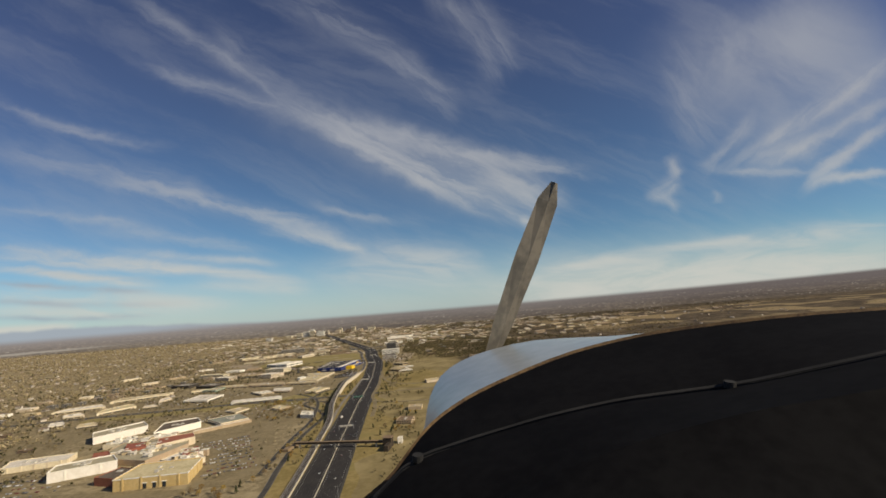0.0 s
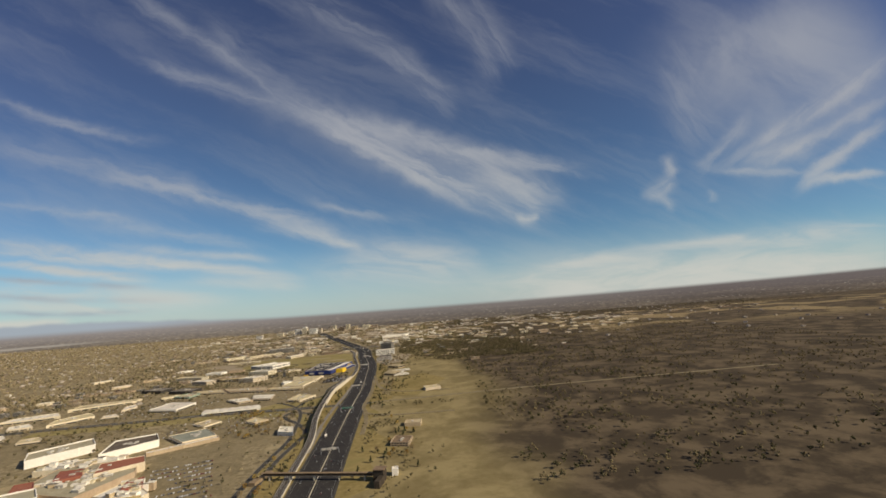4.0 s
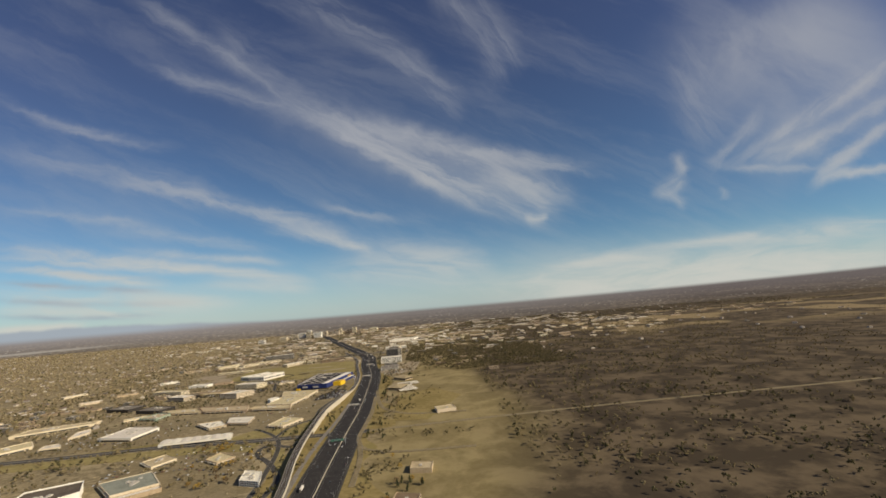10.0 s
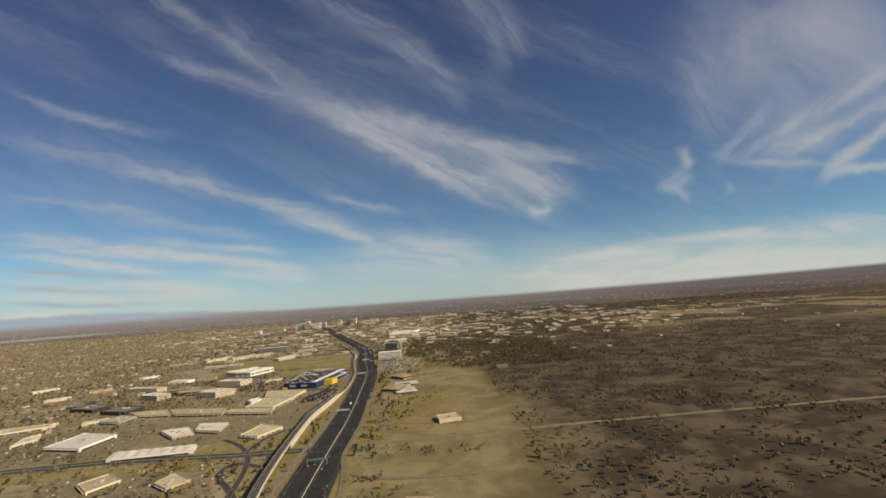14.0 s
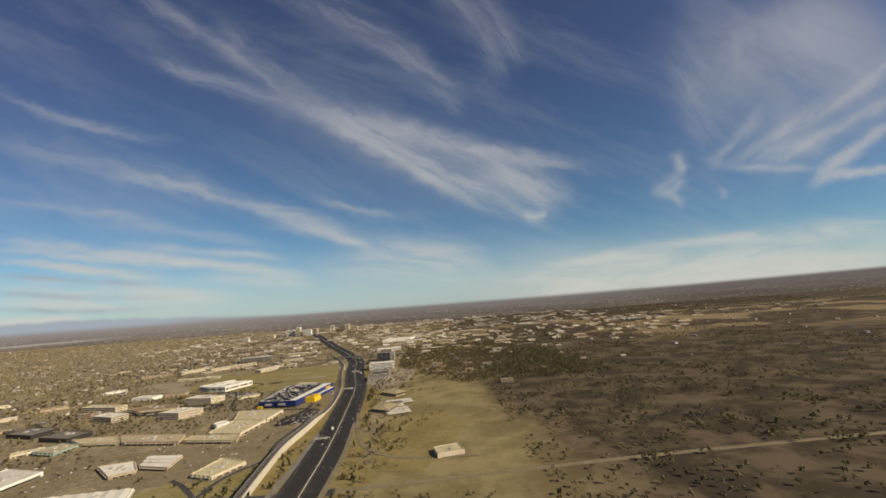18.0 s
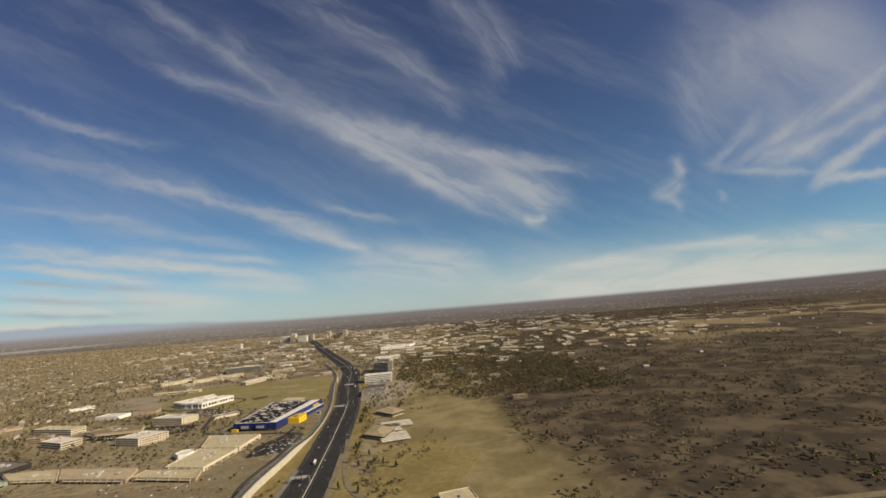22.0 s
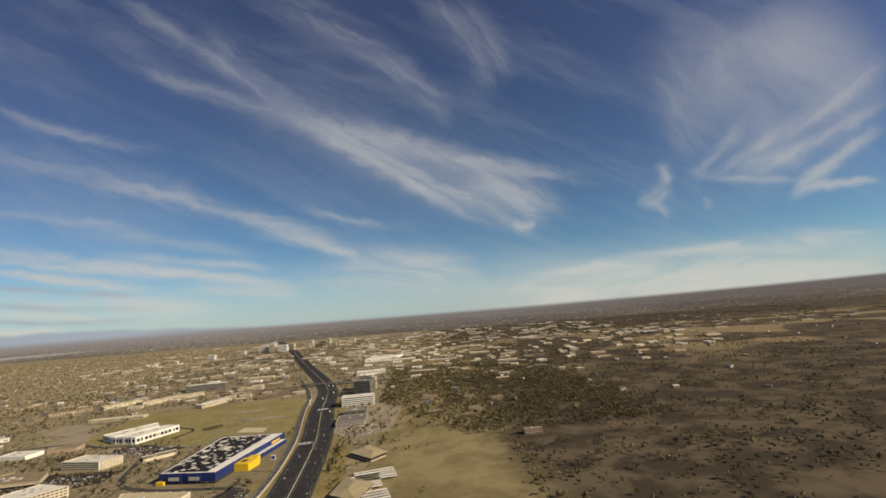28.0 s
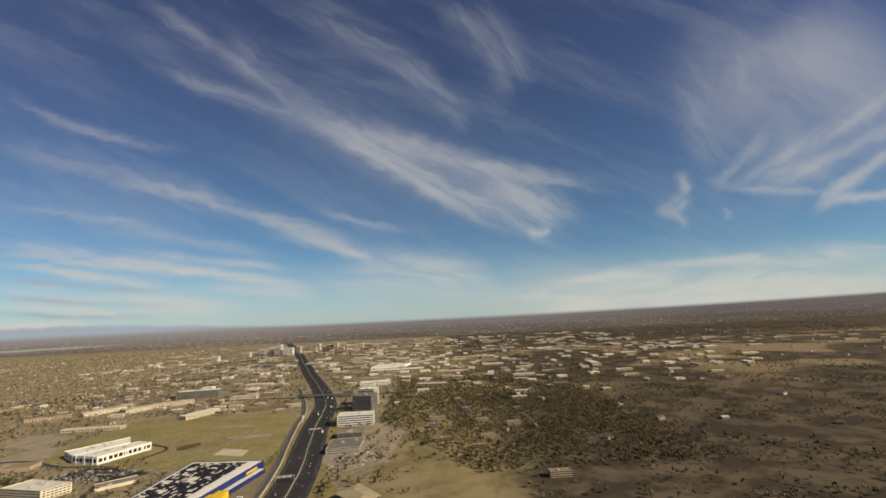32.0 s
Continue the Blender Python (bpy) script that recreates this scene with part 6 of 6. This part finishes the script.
# hedges and thickets on the mown land east of the motorway: centre, spread, number
rnd = random.Random(15)
HEDGES = []
for cx, cy, sx, sy, n in ((-148, 1284, 12, 6, 26), (-144, 1366, 14, 4, 16), (-120, 1498, 5, 16, 14), (-115, 1424, 8, 6, 12), (-163, 1690, 5, 14, 16), (-112, 1312, 14, 4, 14), (-127, 1330, 16, 4, 10),
                          (-129, 1109, 22, 6, 24), (-82, 1420, 16, 5, 14), (-101, 1040, 26, 16, 60), (-124, 1217, 14, 4, 12), (-89, 1389, 10, 5, 10), (-158, 1762, 7, 22, 18), (-128, 1745, 24, 8, 18),
                          (-60, 1560, 26, 40, 40), (-40, 1190, 40, 12, 40), (-118, 960, 5, 50, 26), (-50, 860, 20, 40, 40), (-95, 1880, 26, 14, 24), (-75, 700, 20, 60, 36), (-95, 1830, 30, 8, 20)):
    HEDGES += [p for p in ((rnd.gauss(cx, sx), rnd.gauss(cy, sy)) for _ in range(n)) if grid.free(*p)]
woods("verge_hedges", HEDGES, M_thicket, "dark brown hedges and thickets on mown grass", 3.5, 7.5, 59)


def blocks(name, spots, seed, label, big=1.0):
    """Flat pale roofs far off, too many to count."""
    r = random.Random(seed)
    wall, top_s = Shape(), Shape()
    for x, y in spots:
        w, d, h, t = big * r.uniform(12, 48), big * r.uniform(8, 17), r.uniform(5, 11), r.choice((0, 0, 6, -8, 14, 90))
        c, n = math.cos(radians(t)), math.sin(radians(t))
        ring_ = [(x + px * c - py * n, y + px * n + py * c) for px, py in ((-w, -d), (w, -d), (w, d), (-w, d))]
        wall.prism(ring_, -0.4, h)
        top_s.prism(ring_, h, h + 0.5)
    top = tagged(new(name), label, "buildings", kind="stuff")
    part("walls", wall, M_block_far, top)
    part("roofs", top_s, M_block_roof, top)
    return top


M_block_far = random_material("far_block_walls", ((0.34, 0.27, 0.18), (0.24, 0.18, 0.12), (0.52, 0.45, 0.34), (0.14, 0.12, 0.10), (0.42, 0.34, 0.23)), 0.9)
M_block_roof = random_material("far_block_roofs", ((0.74, 0.69, 0.58), (0.60, 0.52, 0.38), (0.80, 0.76, 0.68), (0.30, 0.24, 0.17), (0.70, 0.63, 0.50)), 0.95)
far_mix = patchy(330, 0.45)
blocks("distant_blocks", scatter(1500, 61, (-2300, 3500, 1500, 5700), lambda x, y: far_mix(x, y) * (0.25 if x < -1300 else 0.8)), 62, "countless pale commercial blocks far up the corridor")
near_mix = patchy(140, 0.40)
blocks("apartment_blocks", scatter(900, 63, (-1500, 2440, 500, 3900), lambda x, y: near_mix(x, y) * (0.9 if x < -380 else 0.6)), 64, "many small cream and tan apartment blocks among trees", 0.5)


def lot_trees(region, n, seed):
    r, out = random.Random(seed), []
    x0, y0, x1, y1 = region
    while len(out) < n:
        x, y = r.uniform(x0, x1), r.uniform(y0, y1)
        if not any(b[0] < x < b[2] and b[1] < y < b[3] for b in BLOCKS):
            out.append((x, y))
    return out


LOTS = [((-470, 680, -270, 1000), 90), ((-560, 1020, -300, 1220), 90), ((-920, 1270, -560, 1470), 90), ((-640, 1300, -290, 1590), 70), ((-900, 600, -480, 720), 90), ((-800, 1760, -520, 2030), 420), ((-1000, 1560, -480, 1790), 560), ((-900, 1860, -560, 2050), 320), ((-300, 1960, -90, 2330), 60)]
ROWS = []
for p, q, n in (((-556, 1250), (-424, 1262), 12), ((-745, 1362), (-660, 1330), 9), ((-470, 1520), (-380, 1500), 9), ((-650, 1500), (-500, 1480), 14), ((-900, 1222), (-360, 1234), 40), ((-880, 1262), (-560, 1272), 26),
                ((-690, 1700), (-560, 1690), 12), ((-700, 1860), (-580, 1845), 12), ((-520, 2005), (-330, 1972), 16), ((-480, 1760), (-470, 1960), 14), ((-420, 1100), (-300, 1110), 10), ((-340, 700), (-262, 960), 24),
                ((-470, 940), (-400, 1010), 8), ((-720, 2150), (-620, 2170), 8), ((-1000, 1480), (-860, 1560), 14), ((-1090, 1330), (-970, 1360), 12), ((-620, 1880), (-560, 1860), 6), ((-455, 1490), (-300, 1450), 12)):
    for k in range(n):
        f = (k + rnd.uniform(-0.3, 0.3)) / n
        ROWS.append((p[0] + (q[0] - p[0]) * f + rnd.uniform(-3, 3), p[1] + (q[1] - p[1]) * f + rnd.uniform(-3, 3)))
woods("row_trees", [p for p in ROWS if grid.free(*p)], M_corridor, "rows of small brown trees before shops and offices", 4, 8, 73)
woods("lot_trees", [p for k, (box, n) in enumerate(LOTS) for p in lot_trees(box, n // 2, 70 + k)], M_bare_far, "small bare trees in rows across the parking lots", 3, 6.5, 71)
woods("lot_evergreens", [p for k, (box, n) in enumerate(LOTS) for p in lot_trees(box, n // 4, 90 + k)], M_pine_far, "small evergreens among the parking lots", 4, 9, 72)

# ---- the light aircraft that carries the camera, where the flight begins ----
AIR = look((3.85, -1.32, 225.4), (7.88, 97.84, 237.7), -4.57)
plane = thing("light_aircraft", "dark-painted nose of a light aircraft with propeller in flight", "aircraft")
plane.matrix_basis = AIR
M_cowl = material("matt_black_cowling_paint", ((0.0035, 0.0035, 0.004), (0.007, 0.007, 0.0075)), 6.0, 0.85, spec=0.05)
# pale blue-grey base colour imitates sky mirrored in the nose bowl
M_nose = material("polished_nose_sky_tone", ((0.30, 0.34, 0.36), (0.36, 0.40, 0.42)), 2.0, 0.25, spec=0.5)
M_edge = material("worn_brown_edge", ((0.05, 0.03, 0.015), (0.14, 0.09, 0.04)), 14.0, 0.8)
M_blade = material("grey_propeller_paint", ((0.10, 0.095, 0.085), (0.18, 0.165, 0.14)), 4.0, 0.5)


def bow(points, n=24):
    """A smooth line in the aircraft's own metres (right, up, ahead), sampled evenly."""
    pts = [Vector(p) for p in points]
    pts = [2 * pts[0] - pts[1]] + pts + [2 * pts[-1] - pts[-2]]
    out = []
    for k in range(n + 1):
        f = k / n * (len(pts) - 3)
        i = min(int(f), len(pts) - 4)
        s = f - i
        a, b, c, d = pts[i:i + 4]
        out.append(0.5 * (2 * b + (c - a) * s + (2 * a - 5 * b + 4 * c - d) * s * s + (3 * b - a - 3 * c + d) * s ** 3))
    return [Vector((p.x, p.y, -p.z)) for p in out]


def loft(lines, thick=0.004):
    """A skin through several lines of as many points, given a thickness below."""
    s = Shape()
    n = len(lines[0])
    down = Vector((0, -thick, 0))
    for off in (Vector(), down):
        base = len(s.v)
        for line in lines:
            s.v += [tuple(p + off) for p in line]
        for r in range(len(lines) - 1):
            for k in range(n - 1):
                o = base + r * n + k
                f = (o, o + 1, o + n + 1, o + n)
                s.f.append(f if off.length else f[::-1])
    s.smooth = True
    return s


rim = bow([(-0.175, -0.549, 0.95), (-0.120, -0.521, 1.0), (-0.048, -0.461, 1.1), (0.025, -0.436, 1.2), (0.143, -0.406, 1.3), (0.375, -0.351, 1.42), (0.568, -0.306, 1.45), (0.756, -0.262, 1.42), (1.025, -0.200, 1.3), (1.285, -0.160, 1.2)])
ridge = bow([(-0.140, -0.504, 0.88), (-0.066, -0.463, 0.95), (0.033, -0.438, 0.98), (0.149, -0.411, 1.0), (0.251, -0.382, 1.0), (0.405, -0.348, 1.0), (0.535, -0.322, 0.98), (0.652, -0.293, 0.95), (0.767, -0.247, 0.9), (0.910, -0.194, 0.85)])
front = bow([(-0.004, -0.463, 0.74), (0.054, -0.439, 0.75), (0.131, -0.407, 0.75), (0.207, -0.374, 0.75), (0.284, -0.345, 0.75), (0.351, -0.321, 0.75), (0.442, -0.291, 0.74), (0.529, -0.265, 0.73), (0.642, -0.241, 0.72), (0.749, -0.211, 0.7)])
near = bow([(-0.034, -0.437, 0.6), (0.043, -0.414, 0.6), (0.104, -0.399, 0.6), (0.166, -0.383, 0.6), (0.227, -0.368, 0.6), (0.281, -0.356, 0.6), (0.358, -0.345, 0.6), (0.435, -0.330, 0.6), (0.535, -0.314, 0.6), (0.642, -0.299, 0.6)])
tail_line = bow([(-0.054, -0.454, 0.5), (0.036, -0.448, 0.5), (0.087, -0.441, 0.5), (0.138, -0.435, 0.5), (0.190, -0.428, 0.5), (0.234, -0.422, 0.5), (0.298, -0.415, 0.5), (0.362, -0.409, 0.5), (0.446, -0.396, 0.5), (0.535, -0.383, 0.5)])
part("cowling", loft([ridge, rim]), M_cowl, plane, "matt black upper cowling panel")
part("cowling", loft([front, ridge]), M_cowl, plane, "matt black cowling panel")
part("glareshield", loft([tail_line, near, front]), M_cowl, plane, "black glareshield")
lip = loft([rim, [p + Vector((0, 0.006, -0.012)) for p in rim]], 0.012)
part("cowling_edge", lip, M_edge, plane, "worn brown edge of the cowling")
seam = loft([[p + Vector((0, 0.006, 0)) for p in ridge], [p + Vector((0, 0.008, -0.008)) for p in ridge]], 0.008)
part("seam_strip", seam, M_tyre, plane, "black rubber seam strip")
nose_front = bow([(-0.170, -0.557, 0.96), (-0.116, -0.539, 1.05), (-0.063, -0.554, 1.3), (-0.051, -0.597, 1.8), (0.015, -0.545, 1.98), (0.173, -0.483, 2.05), (0.446, -0.433, 2.1), (0.803, -0.407, 2.05), (1.134, -0.367, 1.9), (1.341, -0.324, 1.7)])
nose_mid = bow([(-0.179, -0.566, 0.97), (-0.118, -0.562, 1.1), (-0.048, -0.523, 1.3), (0.002, -0.507, 1.5), (0.108, -0.480, 1.65), (0.305, -0.423, 1.75), (0.538, -0.371, 1.78), (0.753, -0.338, 1.75), (0.985, -0.294, 1.65), (1.222, -0.240, 1.5)])
part("nose_bowl", loft([[p + Vector((0, -0.012, 0)) for p in rim], nose_mid, nose_front]), M_nose, plane, "polished nose bowl coloured pale for the reflected sky")
for k in (3, 18):
    p = ridge[k]
    ring = [(p.x + 0.012 * math.cos(a * math.tau / 12), p.y, p.z + 0.012 * math.sin(a * math.tau / 12)) for a in range(12)]
    part("fastener", Shape().solid(ring[::-1], [(x, y + 0.014, z) for x, y, z in ring[::-1]]), M_tyre, plane, "dark round fastener")
hub = Vector((0.179, -0.703, -2.12))
spin = Shape()
for z0, r0, z1, r1 in ((0.0, 0.15, -0.12, 0.13), (-0.12, 0.13, -0.22, 0.08), (-0.22, 0.08, -0.28, 0.01)):
    spin.solid([(hub.x + r0 * math.cos(a * math.tau / 16), hub.y + r0 * math.sin(a * math.tau / 16), hub.z + z0) for a in range(16)][::-1], [(hub.x + r1 * math.cos(a * math.tau / 16), hub.y + r1 * math.sin(a * math.tau / 16), hub.z + z1) for a in range(16)][::-1])
part("spinner", spin, M_nose, plane, "pale metal spinner")
for sign in (1, -1):
    blade = Shape()
    turn = radians(70)
    d, e = Vector((math.cos(turn), math.sin(turn), 0)) * sign, Vector((-math.sin(turn), math.cos(turn), 0)) * sign
    rows = []
    for f, w in ((0.10, 0.045), (0.34, 0.070), (0.7, 0.072), (1.0, 0.055), (1.10, 0.018)):
        twist = 0.9 - 0.7 * f
        c = hub + d * f + Vector((0, 0, -0.08))
        u = e * math.cos(twist) + Vector((0, 0, 1)) * math.sin(twist)
        v = (e * -math.sin(twist) + Vector((0, 0, 1)) * math.cos(twist)) * 0.012
        rows.append([c - u * w, c + v, c + u * w, c - v])
    for a, b in zip(rows, rows[1:]):
        blade.solid([tuple(p) for p in a], [tuple(p) for p in b])
    part("propeller_blade", blade, M_blade, plane, "grey propeller blade at rest")
